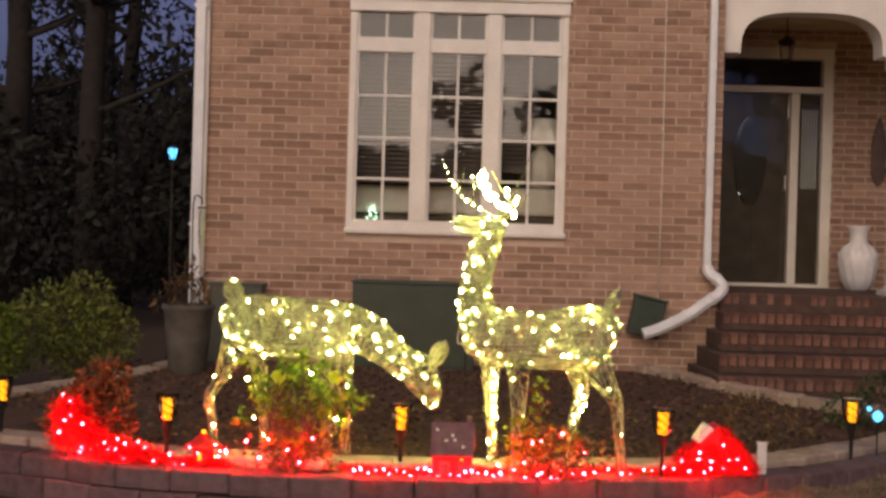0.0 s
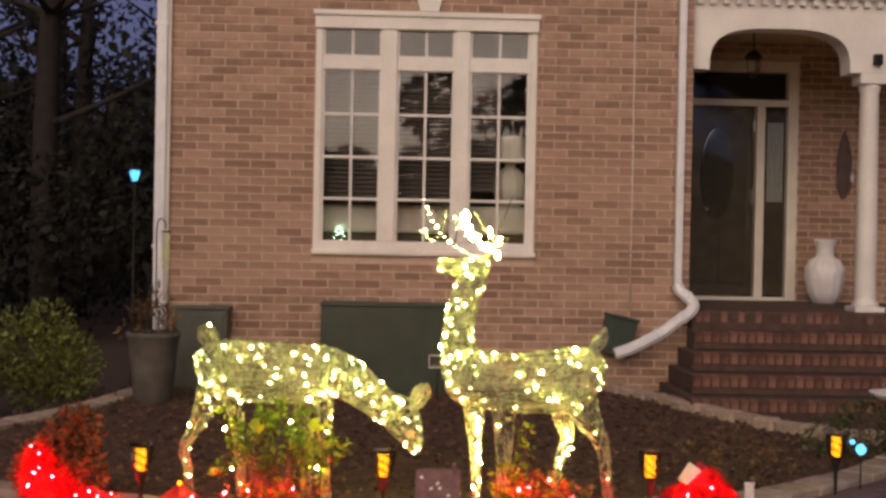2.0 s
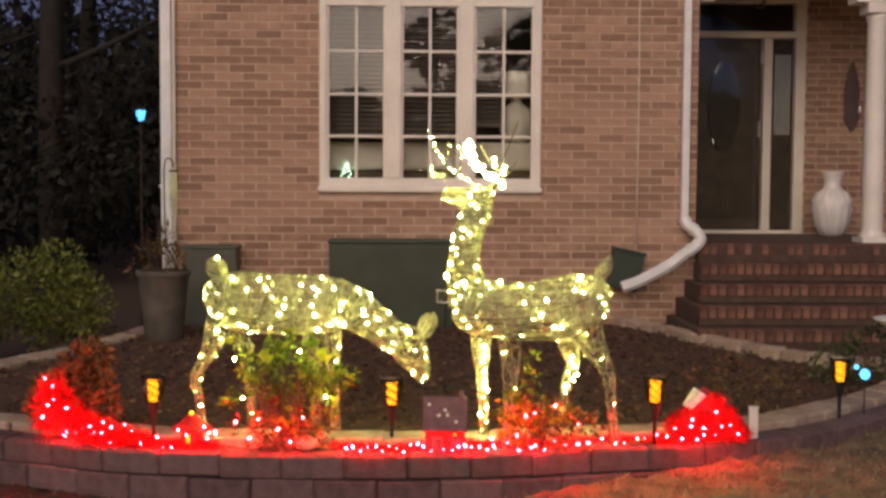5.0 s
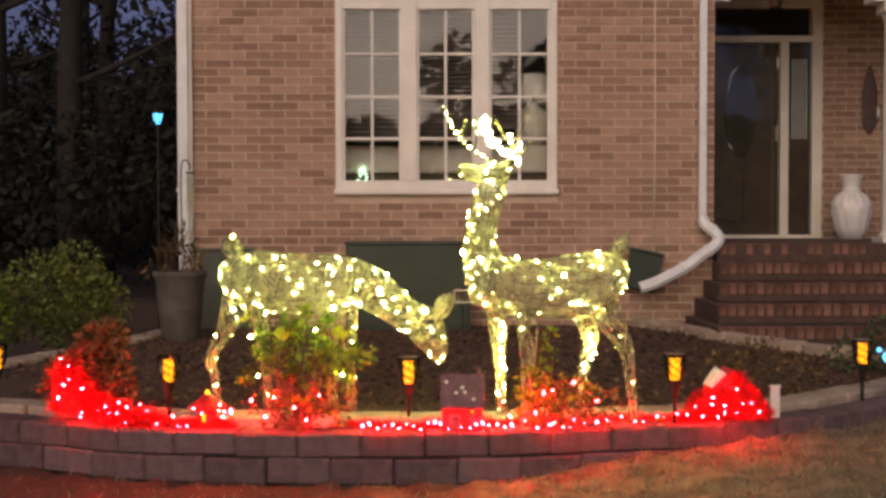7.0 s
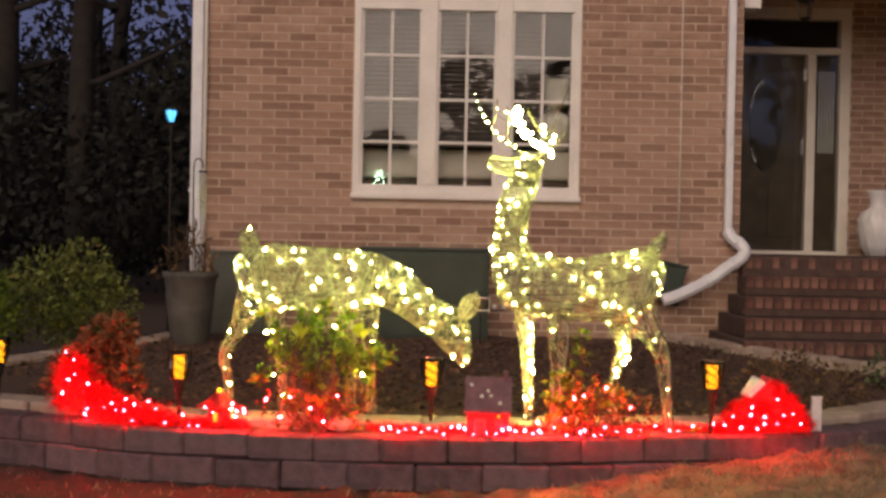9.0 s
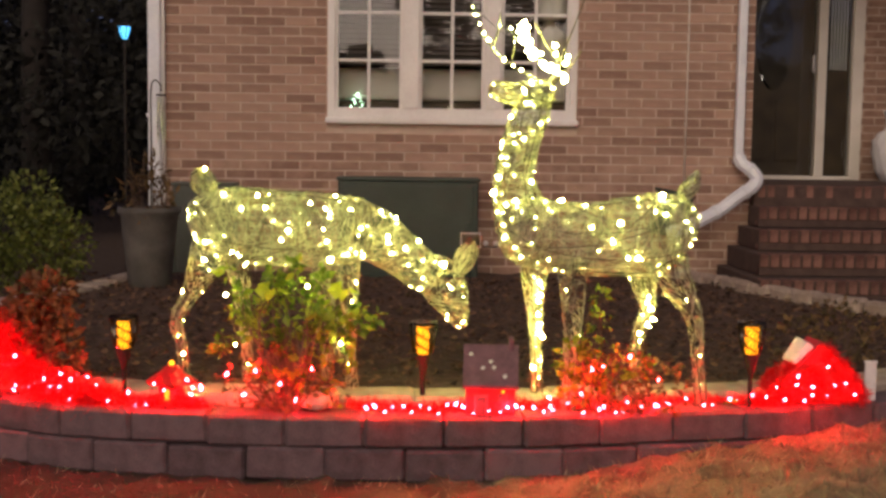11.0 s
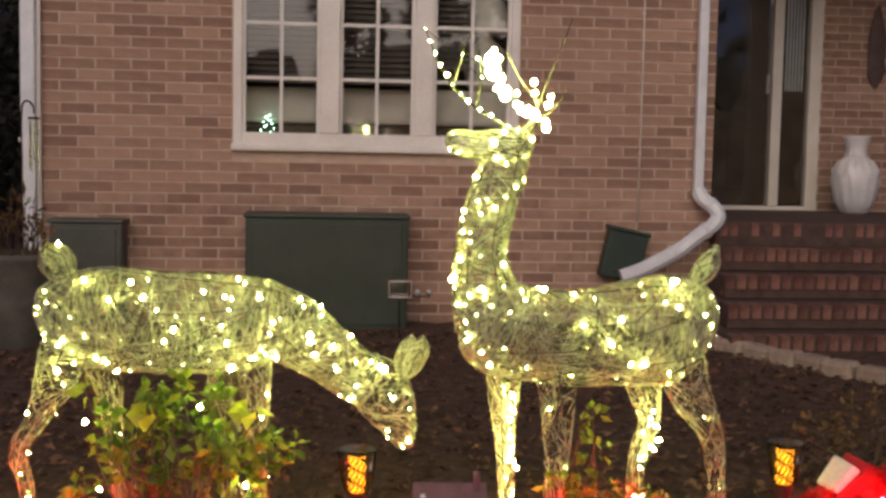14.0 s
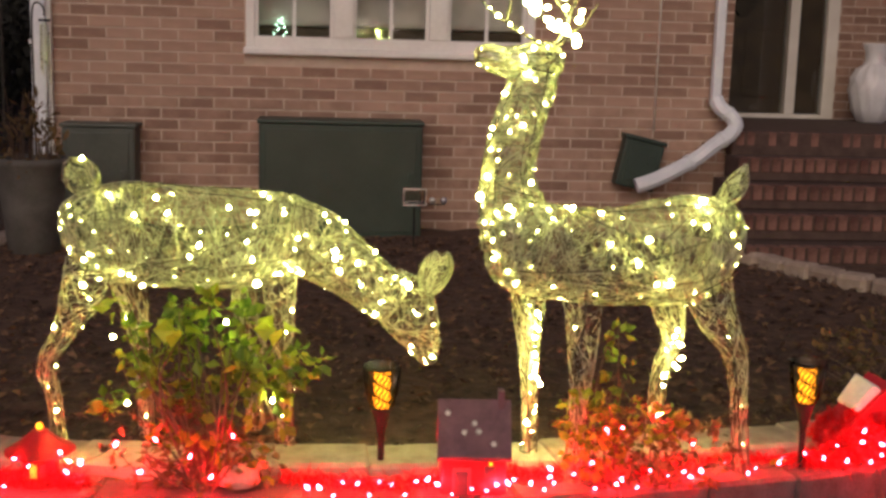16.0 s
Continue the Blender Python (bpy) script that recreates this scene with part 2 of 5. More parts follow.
M_BLACK = mat("black_plastic", (0.012, 0.012, 0.012), (0.03, 0.03, 0.03), 12, 0.6, 0.1, spec=0.15)
M_IRON = mat("dark_iron", (0.02, 0.018, 0.016), (0.05, 0.045, 0.04), 12, 0.5, 0.2, metal=0.7)
M_DOOR = mat("dark_door_wood", (0.045, 0.028, 0.013), (0.105, 0.066, 0.030), 5, 0.5, 0.15)
# beige darkened: the unlit rooms' dimness is put into the colour
M_ROOM = mat("dimmed_room_paint", (0.10, 0.08, 0.06), (0.16, 0.13, 0.10), 2, 0.9, 0.05)
M_BLIND = mat("wood_blind", (0.06, 0.05, 0.045), (0.12, 0.10, 0.09), 9, 0.6, 0.1)
M_SHEER = mat("pale_fabric", (0.55, 0.53, 0.48), (0.72, 0.70, 0.64), 9, 0.9, 0.1)
M_CEIL = mat("porch_ceiling_paint", (0.45, 0.38, 0.22), (0.60, 0.52, 0.33), 4, 0.8, 0.05)
M_VASE = mat("white_glaze", (0.66, 0.65, 0.68), (0.82, 0.81, 0.84), 6, 0.3, 0.05)
M_METAL = mat("bright_metal", (0.6, 0.6, 0.6), (0.8, 0.8, 0.8), 20, 0.3, 0.0, metal=1.0)
# red raised so the lights' glow on the toy houses sits in the paint
M_REDGLOWPAINT = mat("glow_red_paint", (0.45, 0.008, 0.018), (0.66, 0.02, 0.04), 12, 0.5, 0.1)
M_HATPAINT = mat("dark_red_paint", (0.20, 0.005, 0.009), (0.34, 0.012, 0.018), 12, 0.5, 0.1)
M_TINSEL_PAINT = mat("pink_paint", (0.45, 0.06, 0.09), (0.62, 0.12, 0.15), 12, 0.5, 0.1)
M_ROOF = mat("toy_roof_paint", (0.10, 0.038, 0.06), (0.19, 0.085, 0.115), 20, 0.7, 0.2)
M_SNOW = mat("snow_white_paint", (0.70, 0.67, 0.66), (0.85, 0.82, 0.80), 30, 0.8, 0.5)
M_GLASS = glass_mat("window_glass", (0.92, 0.94, 0.95))
M_CLEAR = glass_mat("clear_plastic", (0.97, 0.95, 0.90), 0.08)
M_WARM = lamp_mat("warm_bulb", (0.97, 1.0, 0.26), 150.0)
M_GLARE = lamp_mat("bunched_bulb", (0.97, 1.0, 0.30), 70.0)
M_RED = lamp_mat("red_bulb", (1.0, 0.005, 0.0095), 420.0)
M_FLAME = lamp_mat("amber_flame", (1.0, 0.33, 0.008), 1.5)
M_DIMFLAME = lamp_mat("dim_amber", (1.0, 0.35, 0.02), 0.7)
M_BLUE = lamp_mat("blue_lamp", (0.10, 0.50, 1.0), 0.85)

# ---- ground ----
def smooth01(a, b, x):
    t = min(1.0, max(0.0, (x - a) / (b - a)))
    return t * t * (3 - 2 * t)


def lawn_z(x, y):
    return -0.045 + 0.165 * smooth01(-0.2, 1.7, x) + 0.06 * smooth01(7.0, 9.5, y)


def axis(near0, near1, step, far):
    a = list(np.arange(near0, near1 + 1e-6, step))
    d, lo, hi = step, near0, near1
    left, right = [], []
    while hi < far:
        d *= 1.5
        hi, lo = hi + d, lo - d
        right.append(hi)
        left.insert(0, lo)
    return left + a + right


gx, gy = axis(-4.5, 5.0, 0.07, 1500), axis(1.5, 9.0, 0.07, 1500)
gv = [(x, y, lawn_z(x, y) + (0.025 * noise.noise((x * 4, y * 4, 0)) + 0.05 * noise.noise((x * 11, y * 11, 2)) if -5 < x < 5.5 and 1 < y < 9.5 else 0)) for y in gy for x in gx]
nx = len(gx)
gf = [(j * nx + i, j * nx + i + 1, (j + 1) * nx + i + 1, (j + 1) * nx + i) for j in range(len(gy) - 1) for i in range(nx - 1)]
tagged(mesh_ob("ground", gv, gf, M_LAWN, smooth=True), "dormant tan lawn grass in front of the flower bed", "lawn", kind="structure")

WALL_LINE = catmull([(-2.62, 10.7), (-2.85, 9.5), (-3.25, 8.5), (-3.6, 7.6), (-3.35, 6.8), (-2.75, 6.33), (-2.1, 6.08), (-1.4, 5.82), (-0.65, 5.73), (0.1, 5.73),
                     (0.75, 5.82), (1.35, 5.95), (2.0, 6.2), (2.8, 6.85), (3.6, 7.7), (4.6, 8.3), (5.8, 8.6)], 24)


def along(line, dist, side=0.0):
    """The place and heading at a distance along a line, moved to its left by side."""
    seg = np.linalg.norm(np.diff(line, axis=0), axis=1)
    acc = np.concatenate([[0], np.cumsum(seg)])
    d = min(max(dist, 0), acc[-1] - 1e-4)
    i = int(np.searchsorted(acc, d, side="right") - 1)
    t = (line[i + 1] - line[i]) / seg[i]
    p = line[i] + t * (d - acc[i])
    return p[0] - t[1] * side, p[1] + t[0] * side, math.degrees(math.atan2(t[1], t[0]))


def length(line):
    return float(np.linalg.norm(np.diff(line, axis=0), axis=1).sum())


def front_y(x):
    """The y of the wall's outer face, for the front run of the bed."""
    run = WALL_LINE[108:]
    return float(np.interp(x, run[:, 0], run[:, 1]))


# mulch: a sheet inside the wall, back to the house and the steps
def bed_z(x, y):
    return 0.192 + 0.03 * smooth01(6.3, 10.5, y) + 0.018 * noise.noise((x * 5, y * 5, 3)) + 0.012 * noise.noise((x * 17, y * 17, 5))


rows_b = 90
bv, bf = [], []
mid = WALL_LINE[::3]
back_x = np.linspace(-2.6, 5.8, len(mid))
for i, p in enumerate(mid):
    px, py, hd = p[0], p[1], 0
    a = along(WALL_LINE, length(WALL_LINE[: i * 3 + 1]) if i else 0.0, 0.10)
    for k in range(rows_b):
        t = k / (rows_b - 1)
        x, y = a[0] + (back_x[i] - a[0]) * t, a[1] + (10.9 - a[1]) * t
        bv.append((x, y, bed_z(x, y)))
bf = [(i * rows_b + k, (i + 1) * rows_b + k, (i + 1) * rows_b + k + 1, i * rows_b + k + 1) for i in range(len(mid) - 1) for k in range(rows_b - 1)]
tagged(mesh_ob("mulch_bed", bv, bf, M_MULCH, smooth=True), "dark brown mulch filling the raised flower bed", "mulch", kind="structure")

# ---- house ----
WX0, WX1, WY, WTOP = -2.25, 2.51, 10.85, 5.6
OPEN = (-0.938, 1.068, 1.42, 3.58)


def wall_with_hole(name, x0, x1, y0, y1, z0, z1, hole, material, label):
    a, b, c, d = hole
    bm = bmesh.new()
    for q in ((x0, a, z0, z1), (b, x1, z0, z1), (a, b, z0, c), (a, b, d, z1)):
        add_box(bm, q[0], q[1], y0, y1, q[2], q[3])
    return tagged(part(name, bm, material), label, "wall", kind="structure")


wall_front = wall_with_hole("wall_front", WX0, WX1, WY, WY + 0.25, -0.1, WTOP, OPEN, M_MORTAR, "red brick house front wall with pale mortar joints")
wall_left = tagged(part("wall_left", box(WX0, WX0 + 0.25, WY + 0.25, 18.0, -0.1, WTOP), M_MORTAR), "brick side wall of the house", "wall", kind="structure")
wall_return = tagged(part("wall_return", box(WX1 - 0.25, WX1, WY + 0.25, 12.85, -0.1, WTOP), M_MORTAR), "brick side wall of the porch recess", "wall", kind="structure")
wall_entry = wall_with_hole("wall_entry", WX1 - 0.25, 7.0, 12.85, 13.1, -0.1, WTOP, (2.80, 4.165, 0.97, 3.58), M_MORTAR, "brick porch back wall round the front door")
wall_back = tagged(part("wall_back", box(WX0, 7.0, 18.0, 18.2, -0.1, WTOP), M_MORTAR), "plain back wall of the house", "wall", kind="structure")
wall_right = tagged(part("wall_right", box(6.8, 7.0, 11.2, 18.0, -0.1, WTOP), M_MORTAR), "plain end wall of the porch", "wall", kind="structure")
tagged(part("roof", box(WX0 - 0.3, 7.3, WY - 0.25, 18.4, WTOP, WTOP + 0.15), M_TRIM), "pale eaves over the brick house", "roof", kind="structure")
tagged(part("floor_room", box(WX0 + 0.25, 6.8, 13.1, 18.0, 0.86, 0.96), M_ROOM), "floor inside the house, dimness in its colour", "floor", kind="structure")
tagged(part("floor_front_room", box(WX0 + 0.25, WX1 - 0.25, 11.1, 13.1, 0.86, 0.96), M_ROOM), "floor inside the front room, dimness in its colour", "floor", kind="structure")
tagged(part("wall_room", box(WX0 + 0.25, WX1 - 0.25, 13.4, 13.5, 0.96, WTOP), M_ROOM), "beige wall inside the front room, dimness in its colour", "wall", kind="structure")
tagged(part("wall_hall", box(WX1, 6.8, 15.0, 15.1, 0.96, WTOP), M_ROOM), "beige wall inside the hall, dimness in its colour", "wall", kind="structure")

# corner board with a downspout at the house's outer corner
corner = empty("downspout", -2.31, 10.80, 0.25, 0, "white square metal downspout on the house corner", "downspout")
part("pipe", box(-0.05, 0.05, -0.04, 0.03, 0.35, 5.3, 0.012), M_SPOUT, corner)
part("elbow", box(-0.055, 0.055, -0.16, 0.0, 0.22, 0.36, 0.02), M_SPOUT, corner)
for z in (1.2, 3.2):
    part("strap", box(-0.06, 0.06, -0.045, 0.04, z, z + 0.03), M_SPOUT, corner)
tagged(part("corner_board", box(-2.265, -2.235, 10.80, 10.846, 0.3, WTOP), M_WHITE), "narrow white corner board", "trim", kind="structure")

# ---- window ----
window = empty("window_1", 0.065, WY, 1.42, 0, "white triple window with divided panes and transoms above", "window", kind="structure")


def wbox(name, x0, x1, z0, z1, y0=-0.02, y1=0.07, m=None, bevel=0.005, parent=None, label=""):
    return part(name, box(x0 - 0.065, x1 - 0.065, y0, y1, z0 - 1.42, z1 - 1.42, bevel), m or M_WHITE, parent or window, label)


wbox("frame", -0.94, -0.88, 1.468, 3.475)
wbox("frame", 1.01, 1.07, 1.468, 3.475)
wbox("head", -0.95, 1.08, 3.47, 3.60, -0.045, 0.07)
wbox("head_moulding", -0.965, 1.095, 3.585, 3.63, -0.07, 0.03)
wbox("sill", -0.955, 1.085, 1.42, 1.47, -0.06, 0.08, bevel=0.012)
wbox("bottom_rail", -0.88, 1.01, 1.47, 1.55)
SASH = ((-0.88, -0.34), (-0.205, 0.325), (0.455, 1.01))
wbox("mullion", -0.34, -0.205, 1.55, 3.47, -0.03, 0.07)
wbox("mullion", 0.325, 0.455, 1.55, 3.47, -0.03, 0.07)
for x0, x1 in SASH:
    wbox("transom_rail", x0, x1, 3.10, 3.235, -0.015, 0.07)
    for z0, z1, cuts in ((1.55, 3.10, (1.93, 2.31, 2.70)), (3.235, 3.47, ())):
        wbox("sash_stile", x0, x0 + 0.025, z0, z1, 0.005, 0.06, bevel=0.004)
        wbox("sash_stile", x1 - 0.025, x1, z0, z1, 0.005, 0.06, bevel=0.004)
        c = (x0 + x1) / 2
        wbox("muntin", c - 0.012, c + 0.012, z0, z1, 0.012, 0.05, bevel=0.004)
        lv = [z0, *cuts, z1]
        for z in cuts:
            wbox("muntin", x0 + 0.025, c - 0.012, z - 0.012, z + 0.012, 0.014, 0.05, bevel=0.004)
            wbox("muntin", c + 0.012, x1 - 0.025, z - 0.012, z + 0.012, 0.014, 0.05, bevel=0.004)
        for za, zb in zip(lv, lv[1:]):
            for xa, xb in ((x0 + 0.02, c), (c, x1 - 0.02)):
                g = wbox("pane", xa, xb, za, zb, 0.030, 0.034, M_GLASS, 0)
                g.visible_shadow = False
key = mesh_ob("keystone", [(x, y, z) for y in (10.79, 10.87) for x, z in ((-0.005, 3.635), (0.165, 3.635), (0.25, 4.0), (-0.09, 4.0))],
              [(0, 1, 2, 3), (7, 6, 5, 4), (0, 4, 5, 1), (1, 5, 6, 2), (2, 6, 7, 3), (3, 7, 4, 0)], M_WHITE)
tagged(key, "white wedge keystone above the window", "trim", kind="structure")

# blinds and things behind the glass
for x0, x1, zb in ((-0.88, -0.34, 1.93), (-0.205, 0.325, 1.93), (0.455, 0.70, 2.05)):
    bl = empty("venetian_blind", (x0 + x1) / 2, 11.02, zb, 0, "dark wooden venetian blind half lowered behind the window", "blind", "window blinds")
    w = (x1 - x0) / 2 + 0.04
    part("bottom_rail", box(-w, w, -0.02, 0.02, -0.02, 0.01), M_BLIND, bl)
    z = 0.035
    sl = box(-w, w, -0.022, 0.022, -0.0015, 0.0015)
    bmesh.ops.rotate(sl, verts=sl.verts, cent=(0, 0, 0), matrix=Matrix.Rotation(radians(52), 3, "X"))
    first = part("slat", sl, M_BLIND, bl)
    first.location.z = z
    while z < 3.05 - zb:
        z += 0.042
        s = first.copy()
        scene.collection.objects.link(s)
        s.location.z = z
sofa = empty("sofa", 0.0, 11.45, 0.96, 0, "dark sofa with a pale back cushion behind the window", "sofa")
part("base", box(-1.0, 1.1, -0.3, 0.4, 0.0, 0.66, 0.03), M_DOOR, sofa)
part("back_cushion", box(-0.95, 1.08, -0.31, -0.12, 0.665, 0.93, 0.04), M_SHEER, sofa)
drape = lathe([(0.07, 0.0, 0), (0.13, 0.03, 1), (0.165, 0.18, 1), (0.14, 0.31, 1), (0.05, 0.38, 0), (0.045, 0.42, 0), (0.19, 0.425, 0), (0.185, 0.45, 0), (0.13, 0.66, 0), (0.125, 0.665, 0)], 36, rib=0.05, ribs=9)
lampthing = part("table_lamp", drape, M_SHEER, smooth=True)
lampthing.location = (0.88, 11.24, 1.89)
tagged(lampthing, "pale table lamp standing behind the window", "lamp")

tagged(part("window_stool", box(-0.93, 1.06, 11.102, 11.136, 1.50, 1.53, 0.006), M_WHITE), "white inner ledge below the window", "trim", kind="structure")
mini = empty("tabletop_tree", -0.715, 11.118, 1.53, 0, "tiny wire tree with pale green lights on the window ledge", "decoration")
M_MINI = lamp_mat("pale_green_bulb", (0.62, 1.0, 0.62), 5.0)
part("stem", lathe([(0.012, 0.0), (0.004, 0.01), (0.003, 0.15)], 8), M_BLACK, mini)
for i in range(11):
    tilt, h = math.radians(137.5 * i), 0.155 - 0.012 * i
    q = 0.012 + 0.0045 * i
    tube("twig", [(0, 0, h), (q * math.cos(tilt), 0.25 * q * math.sin(tilt), h - 0.008)], 0.001, M_BLACK, mini, sides=3)
    part("bulb", lathe([(0.003, 0.0), (0.0055, 0.004), (0.002, 0.011)], 6, q * math.cos(tilt), 0.25 * q * math.sin(tilt)), M_MINI, mini, "glowing pale green bulb").location.z = h - 0.012
for sx, sz in ((0.075, 0.0), (0.098, 0.004)):
    part("bulb", lathe([(0.003, 0.0), (0.006, 0.005), (0.002, 0.012)], 6, sx, 0.0), M_MINI, mini, "glowing pale green bulb").location.z = sz

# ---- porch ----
tagged(part("porch_floor", box(WX1, 7.0, 10.72, 12.85, 0.80, 0.97, 0.008), M_STEPMORTAR_SHADED), "brick porch floor, shade in its colour", "floor", kind="structure")
tagged(part("ceiling_porch", box(WX1, 6.8, 11.2, 12.85, 3.78, 3.86), M_CEIL), "yellowish painted porch ceiling", "ceiling", kind="structure")

# arched fascia
def fascia():
    prof = []
    for cx in (3.345, 5.18):
        hw, zs, zc = 0.66, 3.20, 3.59
        prof.append((cx - hw, zs))
        for k in range(1, 24):
            a = math.pi * (1 - k / 24)
            ca, sa = math.cos(a), math.sin(a)
            prof.append((cx + hw * math.copysign(abs(ca) ** 0.62, ca), zs + (zc - zs) * sa ** 0.62))
        prof.append((cx + hw, zs))
    bottom = [(2.53, 3.20)] + prof + [(6.98, 3.20)]
    bm = bmesh.new()
    for i in range(len(bottom) - 1):
        (xa, za), (xb, zb) = bottom[i], bottom[i + 1]
        if xb - xa < 1e-5:
            continue
        v = [bm.verts.new(p) for p in ((xa, 10.95, za), (xb, 10.95, zb), (xb, 10.95, 3.95), (xa, 10.95, 3.95),
                                       (xa, 11.20, za), (xb, 11.20, zb), (xb, 11.20, 3.95), (xa, 11.20, 3.95))]
        for q in ((0, 1, 2, 3), (7, 6, 5, 4), (4, 5, 1, 0), (3, 2, 6, 7)):
            bm.faces.new([v[j] for j in q])
    bmesh.ops.remove_doubles(bm, verts=bm.verts, dist=1e-4)
    return bm


porch_front = part("porch_arch", fascia(), M_WHITE)
tagged(porch_front, "white arched porch fascia over the columns", "trim", kind="structure")
cornice = empty("cornice", 4.66, 10.95, 3.80, 0, "white cornice with small dentil blocks above the arch", "cornice", kind="structure")
part("moulding", box(-2.13, 2.3, -0.06, 0.0, 0.06, 0.11, 0.008), M_WHITE, cornice)
part("crown", box(-2.13, 2.3, -0.16, 0.0, 0.11, 0.19, 0.02), M_WHITE, cornice)
d0 = part("dentil", box(-0.03, 0.03, -0.05, -0.002, 0.0, 0.055, 0.004), M_WHITE, cornice)
d0.location.x = -2.08
for i in range(1, 36):
    s = d0.copy()
    scene.collection.objects.link(s)
    s.location.x = -2.08 + 0.12 * i
tagged(part("porch_roof", box(2.515, 7.2, 10.72, 12.84, 4.0, 4.12), M_TRIM), "pale porch roof edge", "roof", kind="structure")
for cx in (4.26, 6.10):
    col = empty("porch_column", cx - 0.02, 11.07, 0.97, 0, "round white porch column on a square plinth", "column", "porch columns")
    part("plinth", box(-0.14, 0.14, -0.14, 0.14, 0, 0.05, 0.006), M_WHITE, col)
    part("shaft", lathe([(0.12, 0.05), (0.125, 0.075), (0.10, 0.10), (0.098, 0.13), (0.096, 0.9), (0.086, 2.05), (0.10, 2.09), (0.105, 2.13)], 32), M_WHITE, col, smooth=True)
    part("capital", box(-0.13, 0.13, -0.12, 0.12, 2.13, 2.23, 0.01), M_WHITE, col)
camsec = empty("security_camera", 4.25, 10.94, 3.32, 0, "small black security camera on the white fascia", "camera")
part("body", box(-0.04, 0.04, -0.06, 0.0, -0.05, 0.05, 0.012), M_BLACK, camsec)
part("lens", lathe([(0.018, 0), (0.02, 0.008), (0.012, 0.014)], 16), M_GLASS, camsec).matrix_local = pose(0, -0.06, 0, 90, 0, 0)
pend = empty("porch_lantern", 3.38, 11.9, 3.30, 0, "dim bronze lantern hanging from the porch ceiling", "lantern")
part("rod", lathe([(0.008, 0.24), (0.008, 0.48)], 10), M_IRON, pend)
part("cap", lathe([(0.10, 0.16), (0.08, 0.19), (0.02, 0.24)], 6), M_IRON, pend)
part("glass", lathe([(0.055, 0.0), (0.085, 0.155)], 6), M_CLEAR, pend)
part("base", lathe([(0.03, -0.03), (0.062, 0.0)], 6), M_IRON, pend)

# front door with transom and sidelight
door = empty("door_1", 3.46, 12.83, 0.97, 0, "dark glazed front door in a cream frame", "door", kind="structure")


def dbox(name, x0, x1, z0, z1, y0=-0.02, y1=0.12, m=None, bevel=0.005, label=""):
    return part(name, box(x0 - 3.5, x1 - 3.5, y0, y1, z0 - 0.97, z1 - 0.97, bevel), m or M_TRIM, door, label)


dbox("jamb", 2.84, 2.93, 0.972, 3.58)
dbox("jamb", 4.095, 4.205, 0.972, 3.58)
dbox("head", 2.93, 4.095, 3.46, 3.58)
dbox("transom_bar", 2.93, 4.095, 3.09, 3.16)
dbox("post", 3.75, 3.84, 1.012, 3.088)
dbox("threshold", 2.93, 4.095, 0.972, 1.01)
leaf = dbox("leaf", 2.935, 3.73, 1.015, 3.085, 0.06, 0.10, M_DOOR, 0.004, "dark stained wooden door leaf")
g = dbox("pane", 2.94, 3.725, 1.03, 3.08, 0.01, 0.016, M_GLASS, 0)
dbox("panel", 3.02, 3.30, 1.15, 1.75, 0.05, 0.062, M_DOOR, 0.008)
dbox("panel", 3.37, 3.65, 1.15, 1.75, 0.05, 0.062, M_DOOR, 0.008)
oval = lathe([(0.17, 0), (0.18, 0.012), (0.16, 0.014)], 32)
ov = part("oval_light", oval, M_GLASS, leaf)
ov.matrix_local = pose(-0.165, 0.058, 1.38, 90, 0, 0) @ Matrix.Diagonal((1, 2.8, 1, 1))
g = dbox("pane", 3.84, 4.095, 1.01, 3.09, 0.02, 0.026, M_GLASS, 0)
dbox("panel", 3.845, 4.09, 1.02, 3.08, 0.07, 0.09, M_DOOR, 0.003)
sheer = bmesh.new()
for i in range(6):
    add_box(sheer, 0.39 + 0.03 * i, 0.408 + 0.03 * i, 0.045, 0.058, 1.08, 1.95, 0.004)
part("sheer_curtain", sheer, M_SHEER, door, "pale sheer curtain in the sidelight")
g = dbox("pane", 2.93, 4.08, 3.16, 3.46, 0.02, 0.026, M_GLASS, 0)
part("hinge", box(0.215, 0.232, -0.012, 0.012, 1.84, 1.96), M_METAL, leaf, "bright metal hinge")
part("handle", box(0.195, 0.21, -0.05, 0.01, 1.05, 1.22, 0.006), M_METAL, leaf, "bright metal handle")

vase = empty("vase", 4.355, 12.45, 0.97, 0, "large white ribbed floor vase on the porch", "vase")
part("body", lathe([(0.10, 0.0, 0), (0.12, 0.01, 0), (0.17, 0.12, 0.6), (0.20, 0.28, 1), (0.195, 0.38, 1), (0.15, 0.46, 0.7), (0.095, 0.50, 0.2), (0.085, 0.54, 0),
                    (0.09, 0.60, 0), (0.115, 0.665, 0), (0.12, 0.68, 0), (0.10, 0.68, 0), (0.07, 0.60, 0)], 84, rib=0.085, ribs=12, twist=7.5), M_VASE, vase, smooth=True)
part("neck_band", lathe([(0.09, 0.505), (0.098, 0.512), (0.09, 0.52)], 32), M_VASE, vase)
M_ORNAMENT = mat("dull_bronze", (0.07, 0.045, 0.045), (0.13, 0.085, 0.08), 8, 0.7, 0.3)
scon = empty("wall_ornament", 4.68, 12.82, 2.1, 0, "dark iron wall ornament hanging on the porch brick", "ornament")
part("backplate", lathe([(0.02, 0.0), (0.08, 0.12), (0.085, 0.45), (0.05, 0.62), (0.015, 0.74)], 20), M_ORNAMENT, scon).scale = (1, 0.3, 1)
